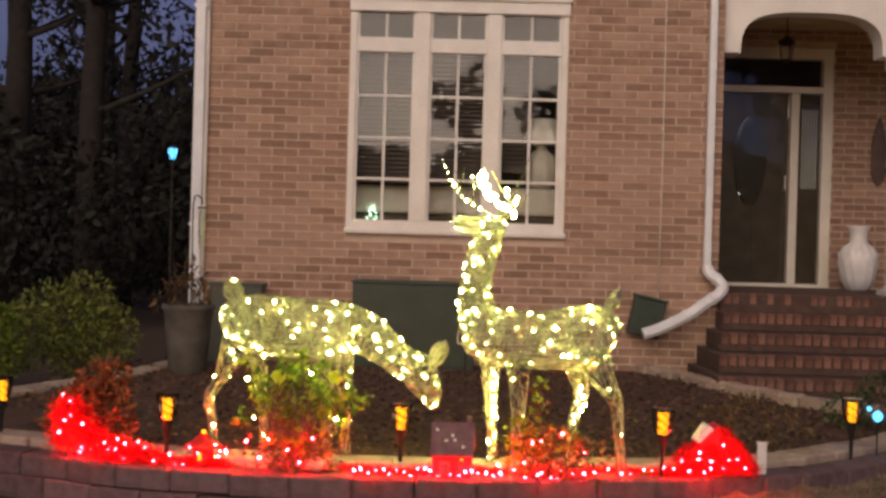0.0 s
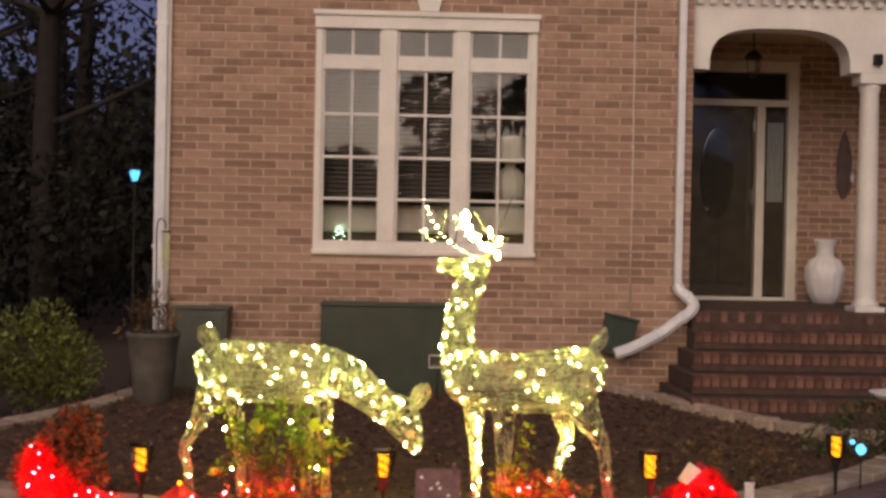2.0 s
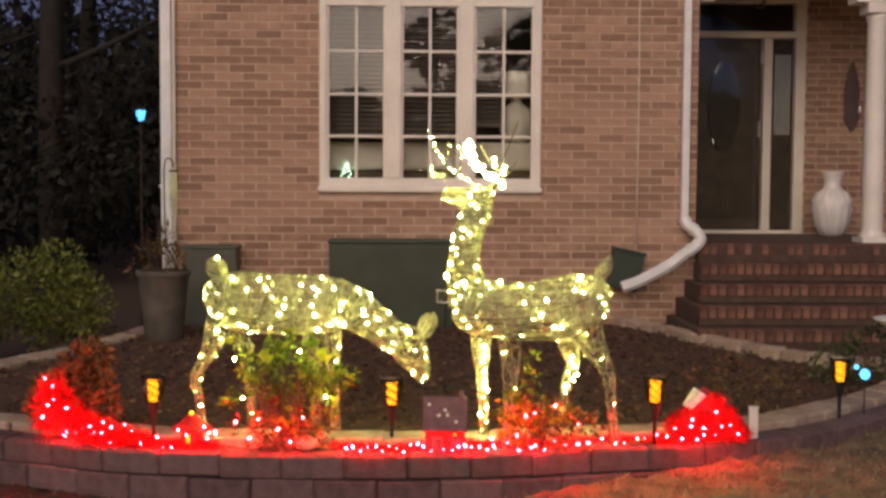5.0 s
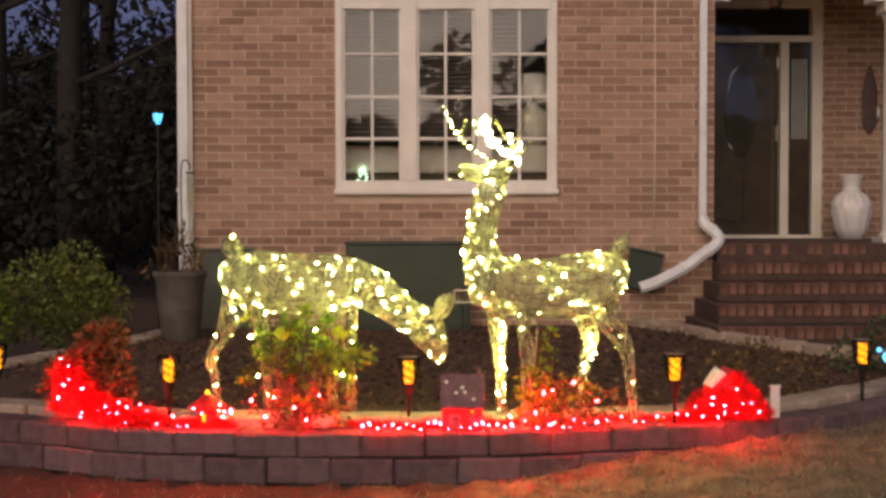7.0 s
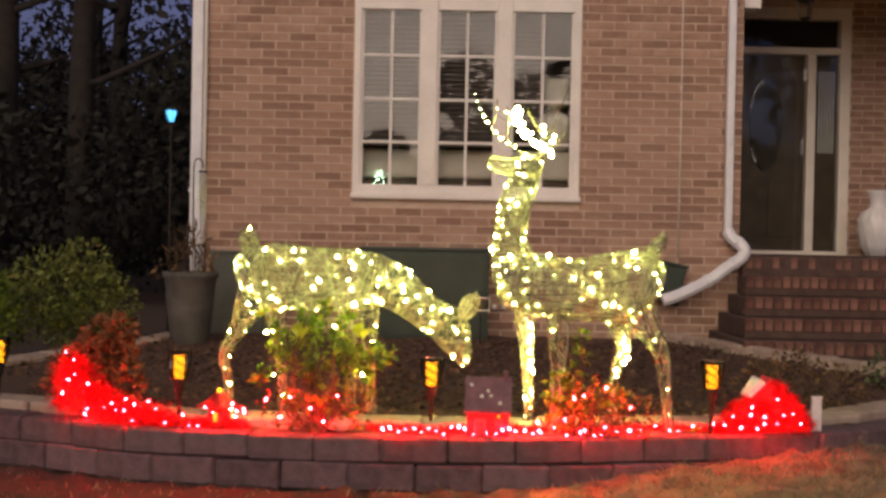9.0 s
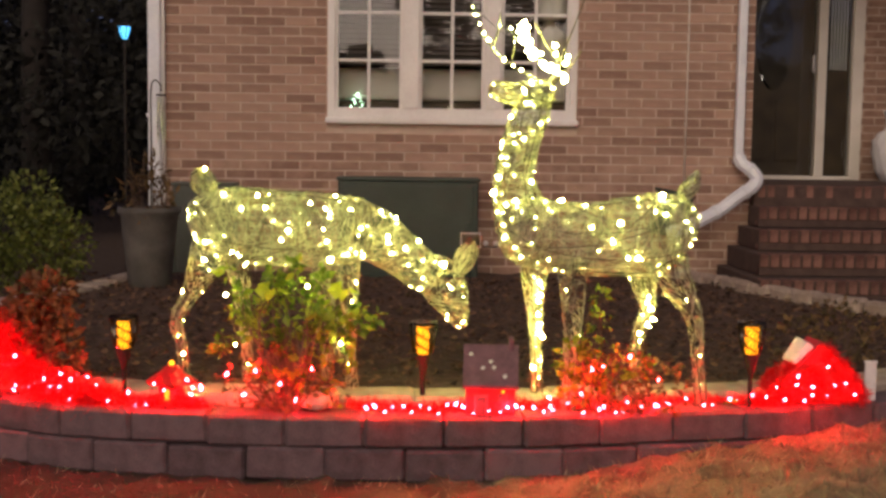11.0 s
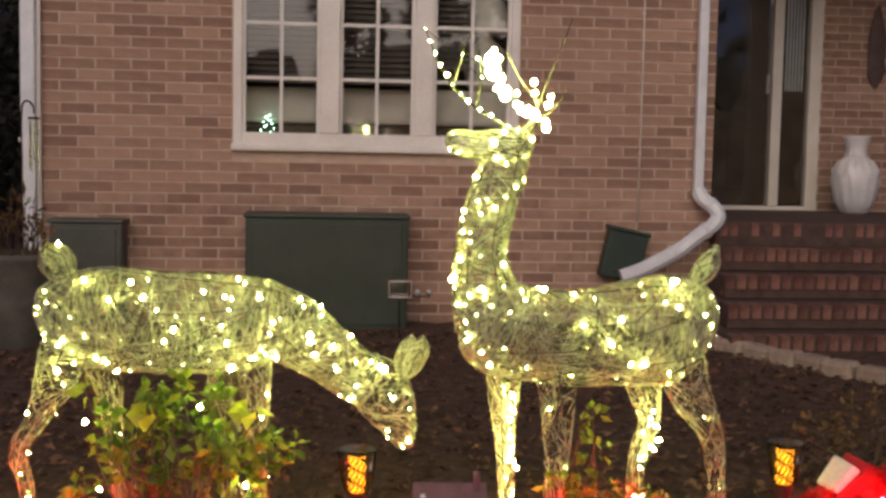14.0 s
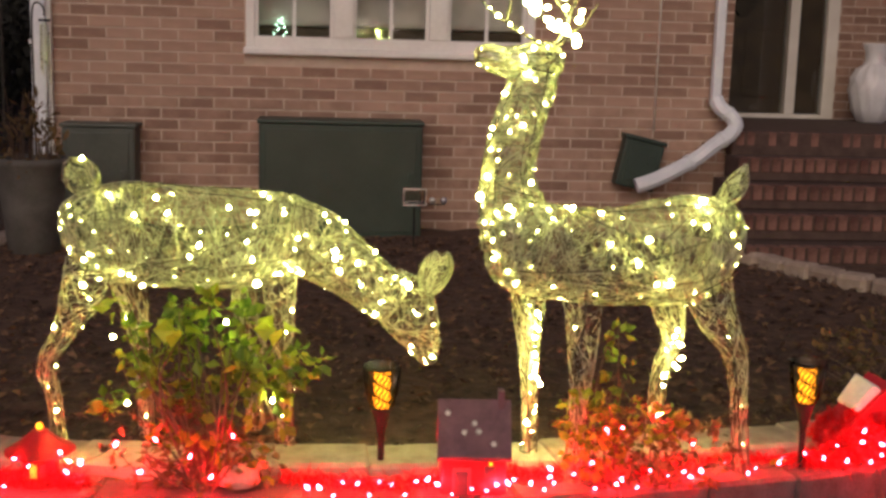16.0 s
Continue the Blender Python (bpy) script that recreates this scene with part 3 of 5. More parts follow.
part("drop", lathe([(0.01, 0.15), (0.02, 0.19), (0.02, 0.26), (0.006, 0.30)], 12, 0.08, -0.03), M_METAL, scon)

# downspout beside the porch, with a bent foot along the ground
sp = empty("downspout", 2.393, 10.80, 0.675, 0, "white metal downspout with a crooked lower run", "downspout")
part("pipe", box(-0.035, 0.035, -0.035, 0.035, 0.50, 4.8, 0.012), M_SPOUT, sp)
spath = catmull([(0.0, 0.0, 0.52), (0.03, -0.03, 0.46), (0.10, -0.07, 0.40), (0.13, -0.09, 0.335), (0.08, -0.11, 0.27), (-0.03, -0.13, 0.20), (-0.15, -0.15, 0.11), (-0.28, -0.17, 0.04), (-0.46, -0.2, -0.045), (-0.60, -0.2, -0.095)], 5)
sv, sf = [], []
tube_into(sv, sf, spath, 0.055, 8)
mesh_ob("elbow_run", sv, sf, M_SPOUT, sp)
for k in (8, 22, 32):
    t0, t1 = spath[k], spath[k + 1]
    tube("collar", [t0, t1], 0.062, M_SPOUT, sp)

wire = empty("wall_cable", 1.962, 10.832, 0.95, 0, "thin pale cable running up the brick wall", "cable")
tube("cable_run", [(0, 0, 0), (0.004, 0, 1.2), (-0.003, 0, 2.6), (0, 0, 4.4)], 0.0055, M_TRIM, wire)
for z in (0.5, 1.5, 2.5):
    part("clip", box(-0.012, 0.012, -0.008, 0.006, z, z + 0.012), M_TRIM, wire)

# steps
STEPS = [(0.81, 10.42, 2.46), (0.65, 10.12, 2.38), (0.49, 9.82, 2.30), (0.33, 9.52, 2.22)]
steps = empty("brick_steps", 4.0, 10.7, 0.1, 0, "red brick steps up to the porch, shade in their colour", "steps", kind="structure")
for z, y, x0 in STEPS:
    # treads take the darkened mortar for the nosing shadow
    part("tread", box(x0 - 4.0 + 0.005, 2.4, y - 10.7 + 0.012, 0.015, z - 0.16 - 0.1, z - 0.1 - 0.006, 0.004), M_STEPMORTAR_SHADED, steps)
tagged(part("walkway", box(1.95, 8.0, 7.9, 10.85, 0.0, 0.175, 0.01), M_PAVING), "dark walkway in front of the steps", "walkway", kind="structure")

# ---- boxes on the house front ----
def cabinet(name, x0, x1, y0, y1, z0, z1, material, label, category, tilt=0.0):
    cx, cy = (x0 + x1) / 2, (y0 + y1) / 2
    ob = empty(name, cx, cy, z0, 0, label, category)
    w, d, h = (x1 - x0) / 2, (y1 - y0) / 2, z1 - z0
    part("body", box(-w, w, -d, d, 0, h - 0.03, 0.012), material, ob)
    part("lid", box(-w - 0.012, w + 0.012, -d - 0.012, d + 0.012, h - 0.03, h, 0.01), material, ob)
    cdoor = part("door", box(-w + 0.04, w - 0.04, -d - 0.008, -d + 0.01, 0.05, h - 0.06, 0.005), material, ob)
    part("latch", box(w - 0.10, w - 0.06, -d - 0.02, -d - 0.006, h * 0.5, h * 0.5 + 0.06, 0.004), material, cdoor)
    if tilt:
        ob.matrix_world = pose(cx, cy, z0, 0, tilt, 0)
    return ob


cabinet("utility_cabinet", -0.83, 0.27, 10.48, 10.84, 0.195, 1.0, M_BOX, "dark green metal utility cabinet against the brick", "cabinet")
cabinet("meter_box", -2.14, -1.66, 10.6, 10.84, 0.195, 0.94, M_GREYBOX, "grey-green metal box against the brick", "box")
cabinet("small_panel", 1.66, 1.95, 10.70, 10.82, 0.55, 0.92, M_BOX, "small tilted dark green panel beside the downspout", "panel", 12)
lan = empty("clear_lantern", 0.185, 10.0, 0.205, 0, "small clear plastic garden light with pale edges on a stake", "garden light")
part("stake", lathe([(0.006, -0.02), (0.006, 0.30)], 8), M_BLACK, lan)
globe = part("globe", box(-0.066, 0.066, -0.046, 0.046, 0.304, 0.396, 0.012), M_CLEAR, lan)
for gx0, gx1, gz0, gz1 in ((-0.074, 0.074, 0.398, 0.406), (-0.074, 0.074, 0.296, 0.302), (-0.076, -0.067, 0.303, 0.397), (0.067, 0.076, 0.303, 0.397)):
    part("frame_bar", box(gx0, gx1, -0.052, -0.044, gz0, gz1, 0.002), M_METAL, globe)
part("side_arm", box(0.076, 0.20, -0.006, 0.006, 0.296, 0.304, 0.002), M_BLACK, lan)
for gx0 in (0.115, 0.19):
    part("side_lens", lathe([(0.008, 0.305), (0.02, 0.318), (0.02, 0.336), (0.008, 0.346)], 12, gx0, 0.0), M_METAL, lan, smooth=True)

# ---- woven reindeer ----
class Loft:
    """A tapering body along a line of stations: x, z, half height, half width, and a slope that turns it in plan."""

    def __init__(self, stations, y_of, dy=0.0):
        s = catmull(stations, 8)
        self.c = np.column_stack([s[:, 0], [y_of(x) + dy for x in s[:, 0]], s[:, 1]])
        self.a, self.b = np.maximum(s[:, 2], 0.004), np.maximum(s[:, 3], 0.004)
        t = np.gradient(self.c, axis=0)
        t /= np.linalg.norm(t, axis=1)[:, None] + 1e-9
        side = np.cross(t, (0, 0, 1.0))
        flat = np.array((-(y_of(1.0) - y_of(0.0)), 1.0, 0.0))
        flat /= np.linalg.norm(flat)
        self.w = np.tile(flat, (len(t), 1))
        n = np.cross(self.w, t)
        self.n = n / (np.linalg.norm(n, axis=1)[:, None] + 1e-9)
        self.len = float(np.linalg.norm(np.diff(self.c, axis=0), axis=1).sum())

    def at(self, u, ang, k=1.0):
        f = np.clip(u, 0, 1) * (len(self.c) - 1)
        i = np.minimum(f.astype(int), len(self.c) - 2)
        q = (f - i)[:, None]
        mixv = lambda v: v[i] * (1 - q) + v[i + 1] * q
        a = (self.a[i] * (1 - q[:, 0]) + self.a[i + 1] * q[:, 0])[:, None] * k
        b = (self.b[i] * (1 - q[:, 0]) + self.b[i + 1] * q[:, 0])[:, None] * k
        return mixv(self.c) + a * np.cos(ang)[:, None] * mixv(self.n) + b * np.sin(ang)[:, None] * mixv(self.w)


def figure(name, lofts, rods, label, seed, density=1.0):
    """One mesh: hoops and rails of wire, wound all over with thin vine."""
    r = np.random.default_rng(seed)
    v1, f1, v2, f2 = [], [], [], []
    for lf in lofts:
        size = float(np.mean(lf.a) + np.mean(lf.b))
        hoops = max(2, int(lf.len / 0.24))
        ang = np.linspace(0, 2 * math.pi, 18)
        for h in np.linspace(0.06, 0.94, hoops):
            tube_into(v2, f2, lf.at(h + 0.03 * np.sin(ang + h * 9), ang, 0.98), 0.0024, 3)
        for a0 in np.linspace(0.3, 2 * math.pi + 0.3, 4, endpoint=False):
            uu = np.linspace(0, 1, 16)
            tube_into(v2, f2, lf.at(uu, a0 + 0.25 * np.sin(5 * uu + a0), 0.98), 0.0024, 3)
        for _ in range(int(lf.len * 26)):
            uu = np.linspace(r.uniform(0, 0.8), r.uniform(0.2, 1.0), 12)
            tube_into(v2, f2, lf.at(uu, r.uniform(0, 6.28) + np.linspace(0, r.normal(0, 1.6), 12), 1.02), r.uniform(0.0010, 0.0020), 3)
        count = max(160, int(density * lf.len * size * 2.5 / 0.00062))
        for _ in range(count):
            span = r.uniform(0.03, 0.24) / lf.len
            u0 = r.uniform(-0.02, 1.0)
            du = span * r.choice((-1, 1))
            a0 = r.uniform(0, 2 * math.pi)
            turn = r.normal(0, 2.8) if r.random() < 0.85 else r.normal(0, 0.6)
            n = 12
            t = np.linspace(0, 1, n)
            uu = np.clip(u0 + du * t + 0.012 * np.sin(7 * t + a0), 0.0, 1.0)
            aa = a0 + turn * t + 0.15 * np.sin(5 * t + a0 * 3)
            k = 1.0 + r.uniform(-0.03, 0.03) + 0.02 * np.sin(9 * t + a0)
            p = lf.at(uu, aa) 
            cen = lf.at(uu, aa, 0.0)
            p = cen + (p - cen) * k[:, None] if np.ndim(k) else p
            tube_into(v1, f1, p, r.uniform(0.0006, 0.0016), 3)
    for path, rad, rad2 in rods:
        tube_into(v2, f2, catmull(path, 5), rad, 6, rad2)
    nv = len(v1)
    me = bpy.data.meshes.new(name)
    me.from_pydata([tuple(map(float, p)) for p in v1 + v2], [], f1 + [tuple(i + nv for i in f) for f in f2])
    me.materials.append(M_VINE)
    me.materials.append(M_WIRE)
    me.polygons.foreach_set("material_index", [0] * len(f1) + [1] * len(f2))
    me.update()
    ob = new(name, me)
    return tagged(ob, label, "lawn ornament", "light-up deer")


def buck_y(x):
    return 5.93 + 0.12 * (x - 0.2)


def doe_y(x):
    return 6.11 + 0.15 * (x + 0.82)


EYE_X, EYE_Y, EYE_Z = -0.35, 2.574, 1.441


def doe_st(rows):
    """Doe stations drawn on one upright plane, carried to her turned plane."""
    out = []
    for x, z, a, b in rows:
        f = (doe_y(x) - EYE_Y) / (6.12 - EYE_Y)
        out.append((EYE_X + (x - EYE_X) * f + 0.028, EYE_Z + (z - EYE_Z) * f + 0.024, a * f, b * f))
    return out


doe_body = Loft(doe_st([(-1.185, 0.84, 0.03, 0.03), (-1.165, 0.85, 0.09, 0.08), (-1.11, 0.87, 0.135, 0.11), (-0.99, 0.878, 0.155, 0.125), (-0.82, 0.868, 0.152, 0.125), (-0.66, 0.868, 0.15, 0.12), (-0.53, 0.87, 0.135, 0.105), (-0.46, 0.865, 0.11, 0.08)]), doe_y)
doe_neck = Loft(doe_st([(-0.54, 0.875, 0.12, 0.09), (-0.44, 0.85, 0.112, 0.08), (-0.34, 0.785, 0.092, 0.07), (-0.26, 0.725, 0.082, 0.065), (-0.19, 0.68, 0.08, 0.065)]), doe_y)
doe_head = Loft(doe_st([(-0.21, 0.745, 0.05, 0.05), (-0.17, 0.685, 0.09, 0.07), (-0.135, 0.62, 0.085, 0.065), (-0.10, 0.555, 0.06, 0.05), (-0.08, 0.50, 0.036, 0.036), (-0.073, 0.48, 0.02, 0.02)]), doe_y)
doe_ear = Loft(doe_st([(-0.09, 0.70, 0.01, 0.01), (-0.065, 0.745, 0.033, 0.014), (-0.04, 0.80, 0.030, 0.012), (-0.03, 0.835, 0.006, 0.006)]), doe_y, -0.03)
doe_ear2 = Loft(doe_st([(-0.10, 0.70, 0.01, 0.01), (-0.085, 0.745, 0.030, 0.013), (-0.066, 0.79, 0.028, 0.012), (-0.058, 0.82, 0.006, 0.006)]), doe_y, 0.07)
doe_tail = Loft(doe_st([(-1.09, 1.0, 0.018, 0.018), (-1.12, 1.03, 0.048, 0.036), (-1.15, 1.065, 0.050, 0.036), (-1.175, 1.095, 0.014, 0.014)]), doe_y)
doe_legs = [Loft(doe_st(rows), doe_y, dy) for rows, dy in (
    ([(-1.10, 0.80, 0.07, 0.04), (-1.13, 0.70, 0.06, 0.04), (-1.18, 0.59, 0.035, 0.03), (-1.235, 0.49, 0.03, 0.026), (-1.215, 0.38, 0.022, 0.022), (-1.20, 0.22, 0.024, 0.024)], -0.07),
    ([(-1.03, 0.76, 0.06, 0.04), (-1.0, 0.66, 0.045, 0.035), (-0.985, 0.53, 0.03, 0.026), (-0.97, 0.38, 0.024, 0.022), (-0.965, 0.22, 0.024, 0.024)], 0.08),
    ([(-0.55, 0.80, 0.06, 0.04), (-0.54, 0.66, 0.045, 0.035), (-0.535, 0.52, 0.032, 0.028), (-0.527, 0.38, 0.026, 0.024), (-0.52, 0.22, 0.026, 0.026)], -0.05),
    ([(-0.64, 0.78, 0.05, 0.04), (-0.655, 0.64, 0.04, 0.032), (-0.615, 0.49, 0.03, 0.026), (-0.63, 0.36, 0.024, 0.022), (-0.63, 0.24, 0.024, 0.024)], 0.08))]
figure("doe_figure", [doe_body, doe_neck, doe_head, doe_ear, doe_ear2, doe_tail, *doe_legs], [], "grazing deer lawn figure woven from pale vine over wire", 11)

buck_body = Loft([(0.085, 0.93, 0.03, 0.03), (0.105, 0.935, 0.085, 0.07), (0.17, 0.92, 0.13, 0.10), (0.27, 0.895, 0.138, 0.115), (0.45, 0.876, 0.143, 0.12), (0.62, 0.885, 0.157, 0.125), (0.76, 0.893, 0.165, 0.12), (0.83, 0.875, 0.135, 0.10), (0.86, 0.86, 0.06, 0.05)], buck_y)
buck_neck = Loft([(0.19, 0.94, 0.12, 0.085), (0.157, 1.04, 0.095, 0.075), (0.145, 1.13, 0.077, 0.065), (0.165, 1.24, 0.075, 0.06), (0.20, 1.35, 0.072, 0.055), (0.235, 1.44, 0.06, 0.05)], buck_y)
buck_head = Loft([(0.295, 1.46, 0.02, 0.02), (0.27, 1.455, 0.048, 0.045), (0.20, 1.445, 0.052, 0.05), (0.125, 1.445, 0.042, 0.038), (0.065, 1.46, 0.034, 0.03), (0.04, 1.465, 0.016, 0.016)], buck_y)
buck_tail = Loft([(0.80, 1.02, 0.015, 0.015), (0.845, 1.065, 0.034, 0.028), (0.875, 1.105, 0.032, 0.024), (0.895, 1.155, 0.006, 0.006)], buck_y)
buck_legs = [Loft(rows, buck_y, dy) for rows, dy in (
    ([(0.245, 0.82, 0.06, 0.045), (0.245, 0.70, 0.05, 0.038), (0.25, 0.56, 0.033, 0.028), (0.258, 0.40, 0.026, 0.024), (0.262, 0.22, 0.026, 0.026)], 0.10),
    ([(0.37, 0.80, 0.06, 0.045), (0.38, 0.68, 0.052, 0.038), (0.38, 0.53, 0.036, 0.028), (0.375, 0.40, 0.028, 0.024), (0.37, 0.20, 0.028, 0.026)], -0.08),
    ([(0.68, 0.82, 0.07, 0.045), (0.70, 0.70, 0.055, 0.038), (0.72, 0.59, 0.036, 0.028), (0.685, 0.47, 0.028, 0.024), (0.67, 0.22, 0.026, 0.026)], 0.10),
    ([(0.76, 0.82, 0.08, 0.045), (0.80, 0.71, 0.065, 0.038), (0.87, 0.59, 0.040, 0.03), (0.89, 0.48, 0.030, 0.026), (0.905, 0.34, 0.026, 0.024), (0.92, 0.20, 0.026, 0.026)], -0.07))]
ANT_A = [(0.24, 5.90, 1.49), (0.16, 5.88, 1.53), (0.07, 5.87, 1.59), (0.01, 5.87, 1.67), (-0.03, 5.87, 1.77)]
ANT_B = [(0.27, 5.97, 1.49), (0.31, 5.99, 1.54), (0.34, 6.0, 1.62), (0.38, 6.0, 1.72), (0.42, 6.0, 1.83)]
rods = [(ANT_A, 0.0045, 0.002), (ANT_B, 0.0045, 0.002),
        ([(0.12, 5.88, 1.555), (0.13, 5.87, 1.63), (0.12, 5.86, 1.72)], 0.0045, 0.002),
        ([(0.05, 5.87, 1.62), (0.07, 5.86, 1.69), (0.075, 5.86, 1.75)], 0.0045, 0.002),
        ([(0.32, 5.99, 1.58), (0.27, 6.0, 1.64), (0.22, 6.0, 1.73)], 0.0045, 0.002),
        ([(0.30, 5.99, 1.53), (0.36, 6.0, 1.55), (0.41, 6.0, 1.62)], 0.0045, 0.002),
        ([(0.27, 5.98, 1.46), (0.31, 6.04, 1.50), (0.33, 6.06, 1.52)], 0.016, 0.005)]
figure("buck_figure", [buck_body, buck_neck, buck_head, buck_tail, *buck_legs], rods, "standing antlered deer lawn figure woven from pale vine over wire", 12)

# ---- light strings ----
def bulb_mesh(name, r, h, material):
    bm = lathe([(r * 0.7, 0.0), (r, h * 0.35), (r * 0.75, h * 0.75), (r * 0.2, h)], 6)
    me = bpy.data.meshes.new(name)
    bm.to_mesh(me)
    bm.free()
    me.materials.append(material)
    return me


def light_string(name, points, bulb_me, label, group="", seed=1, cable=M_CABLE, sizes=(0.28, 0.33, 0.4, 0.5, 0.7, 1.0)):
    """A cable that runs from bulb to bulb; each bulb is a part."""
    r = random.Random(seed)
    p0 = points[0]
    ob = empty(name, *map(float, p0), 0, label, "string lights", group)
    o = np.array(p0, float)
    v, f = [], []
    pts = np.array(points, float)
    for a, b in zip(pts, pts[1:]):
        if np.linalg.norm(b - a) < 0.30:
            tube_into(v, f, [a - o, (a + b) / 2 - o + np.array((0, 0, -0.006)), b - o], 0.0013, 3)
    if f:
        tagged(mesh_ob("cable", v, f, cable, ob), kind="stuff")
    for p in points:
        b = new("bulb", bulb_me)
        b.parent = ob
        b.matrix_local = Matrix.Translation(Vector(p) - Vector(p0)) @ pose(0, 0, 0, r.uniform(-70, 70), r.uniform(-70, 70), r.uniform(0, 360)) @ Matrix.Diagonal((*([r.choice(sizes)] * 3), 1))
    return ob


def loft_points(lf, n, r, k=1.02, front=0.75):
    out = []
    for i in range(n):
        u = np.array([(i + r.random()) / n])
        a = r.uniform(math.pi + 0.1, 2 * math.pi - 0.1) if r.random() < front else r.uniform(0, math.pi)
        out.append(tuple(lf.at(u, np.array([a]), k)[0]))
    return out


WARM = bulb_mesh("warm_bulb", 0.0042, 0.012, M_WARM)
BIG = bulb_mesh("warm_bulb_cluster", 0.0115, 0.024, M_GLARE)
BIGW = bulb_mesh("warm_bulb_glare", 0.0085, 0.019, M_WARM)
lr = random.Random(5)
light_string("body_lights", loft_points(doe_body, 60, lr) + loft_points(doe_neck, 26, lr) + loft_points(doe_head, 12, lr), WARM, "warm white string lights wound over the grazing deer", "deer lights", 21)
light_string("leg_lights", [p for lf, n in zip(doe_legs, (8, 5, 7, 3)) for p in loft_points(lf, n, lr)] + loft_points(doe_tail, 2, lr), WARM, "warm white string lights on the grazing deer's legs", "deer lights", 22)
light_string("body_lights", loft_points(buck_body, 56, lr) + loft_points(buck_neck, 30, lr) + loft_points(buck_head, 9, lr), WARM, "warm white string lights wound over the antlered deer", "deer lights", 23)
light_string("leg_lights", [p for lf, n in zip(buck_legs, (14, 3, 9, 4)) for p in loft_points(lf, n, lr)], WARM, "warm white string lights on the antlered deer's legs", "deer lights", 24)
ca, cb = catmull(ANT_A, 3), catmull(ANT_B, 3)
light_string("antler_lights", [tuple(p + np.array((0, -0.012, 0))) for p in ca] + [(0.13, 5.86, 1.64), (0.12, 5.85, 1.69), (0.075, 5.85, 1.70)], WARM, "warm white string lights along one antler", "deer lights", 25)
clus = []
# bunched bulbs made oversized: the glow round them is put into their size
glare_line = catmull([(0.165, 5.93, 1.72), (0.172, 5.93, 1.655), (0.215, 5.93, 1.605), (0.27, 5.94, 1.56), (0.335, 5.95, 1.495)], 8)
for k, q in enumerate(glare_line):
    clus.append(tuple(q + np.array((lr.gauss(0, 0.009), lr.gauss(0, 0.012), lr.gauss(0, 0.009)))))
for q in ((0.295, 5.94, 1.60), (0.30, 5.94, 1.63), (0.335, 5.95, 1.565), (0.345, 5.95, 1.59)):
    clus.append(q)
light_string("antler_cluster", clus, BIG, "bright bunched warm lights on the other antler", "deer lights", 26, sizes=(0.7, 0.85, 1.0, 1.25))
# enlarged, partly doubled bulbs stand in for the glare round small ones
for nm, whose, pts in (
        ("leg_cluster", "the antlered deer's foreleg", [(0.261, 5.98, 0.571), (0.267, 5.98, 0.612), (0.258, 5.98, 0.531), (0.251, 5.98, 0.695), (0.248, 5.98, 0.344), (0.278, 5.98, 0.465)]),
        ("leg_cluster", "the antlered deer's hind leg", [(0.693, 6.02, 0.625), (0.721, 6.02, 0.586), (0.70, 6.02, 0.517), (0.676, 6.02, 0.484), (0.719, 6.02, 0.549)]),
        ("body_cluster", "the grazing deer", [(-0.866, 5.96, 1.029), (-0.353, 6.02, 0.869), (-0.35, 6.025, 0.845), (-0.655, 5.97, 1.003), (-0.593, 5.97, 0.849), (-0.585, 5.97, 0.779), (-1.069, 5.95, 0.772), (-0.124, 6.1, 0.746), (-0.925, 5.96, 0.98), (-0.747, 5.96, 0.891)]),
        ("shrub_lights", "the grazing deer, trailing in the shrub", [(-0.527, 5.83, 0.465), (-0.972, 5.83, 0.653), (-0.661, 5.90, 0.677), (-0.929, 5.83, 0.459)]),
        ("body_cluster", "the antlered deer", [(0.324, 5.85, 1.03), (0.548, 5.83, 0.946), (0.527, 5.83, 0.871), (0.632, 5.84, 0.813), (0.737, 5.88, 0.976), (0.72, 5.90, 1.052), (0.084, 5.87, 1.114), (0.06, 5.90, 1.051), (0.176, 5.86, 1.267)])):
    if nm == "leg_cluster":
        pts = [(x + lr.gauss(0, 0.007), y - 0.015 + lr.gauss(0, 0.006), z + lr.gauss(0, 0.012)) for x, y, z in pts for _ in range(2)]
    light_string(nm, pts, BIGW, "larger warm bulbs on " + whose, "deer lights", 27, sizes=(0.45, 0.55, 0.65) if nm == "leg_cluster" else (0.55, 0.7, 0.85, 1.0))

# ---- plants ----
def leaf_cloud(centres, n, size, seed, blade=1.0):
    """Folded leaves scattered round the given clumps: centre, radius."""
    r = np.random.default_rng(seed)
    v, f = [], []
    cs = np.array([c for c, _ in centres], float)
    rad = np.array([q for _, q in centres], float)
    pick = r.choice(len(cs), n, p=rad ** 2 / (rad ** 2).sum())
    d = r.normal(size=(n, 3))
    d /= np.linalg.norm(d, axis=1)[:, None]
    pos = cs[pick] + d * (rad[pick] * r.uniform(0.35, 1.0, n) ** 0.6)[:, None]
    for p, dd in zip(pos, d):
        ax = dd + r.normal(0, 0.6, 3)
        ax /= np.linalg.norm(ax)
        sd = np.cross(ax, r.normal(size=3))
        sd /= np.linalg.norm(sd) + 1e-9
        up = np.cross(ax, sd)
        s = size * r.uniform(0.6, 1.35)
        w = s * 0.32 * blade
        b = len(v)
        v += [p, p + ax * s * 0.45 + sd * w + up * w * 0.3, p + ax * s, p + ax * s * 0.45 - sd * w + up * w * 0.3]
        f += [(b, b + 1, b + 2), (b, b + 2, b + 3)]
    return v, f


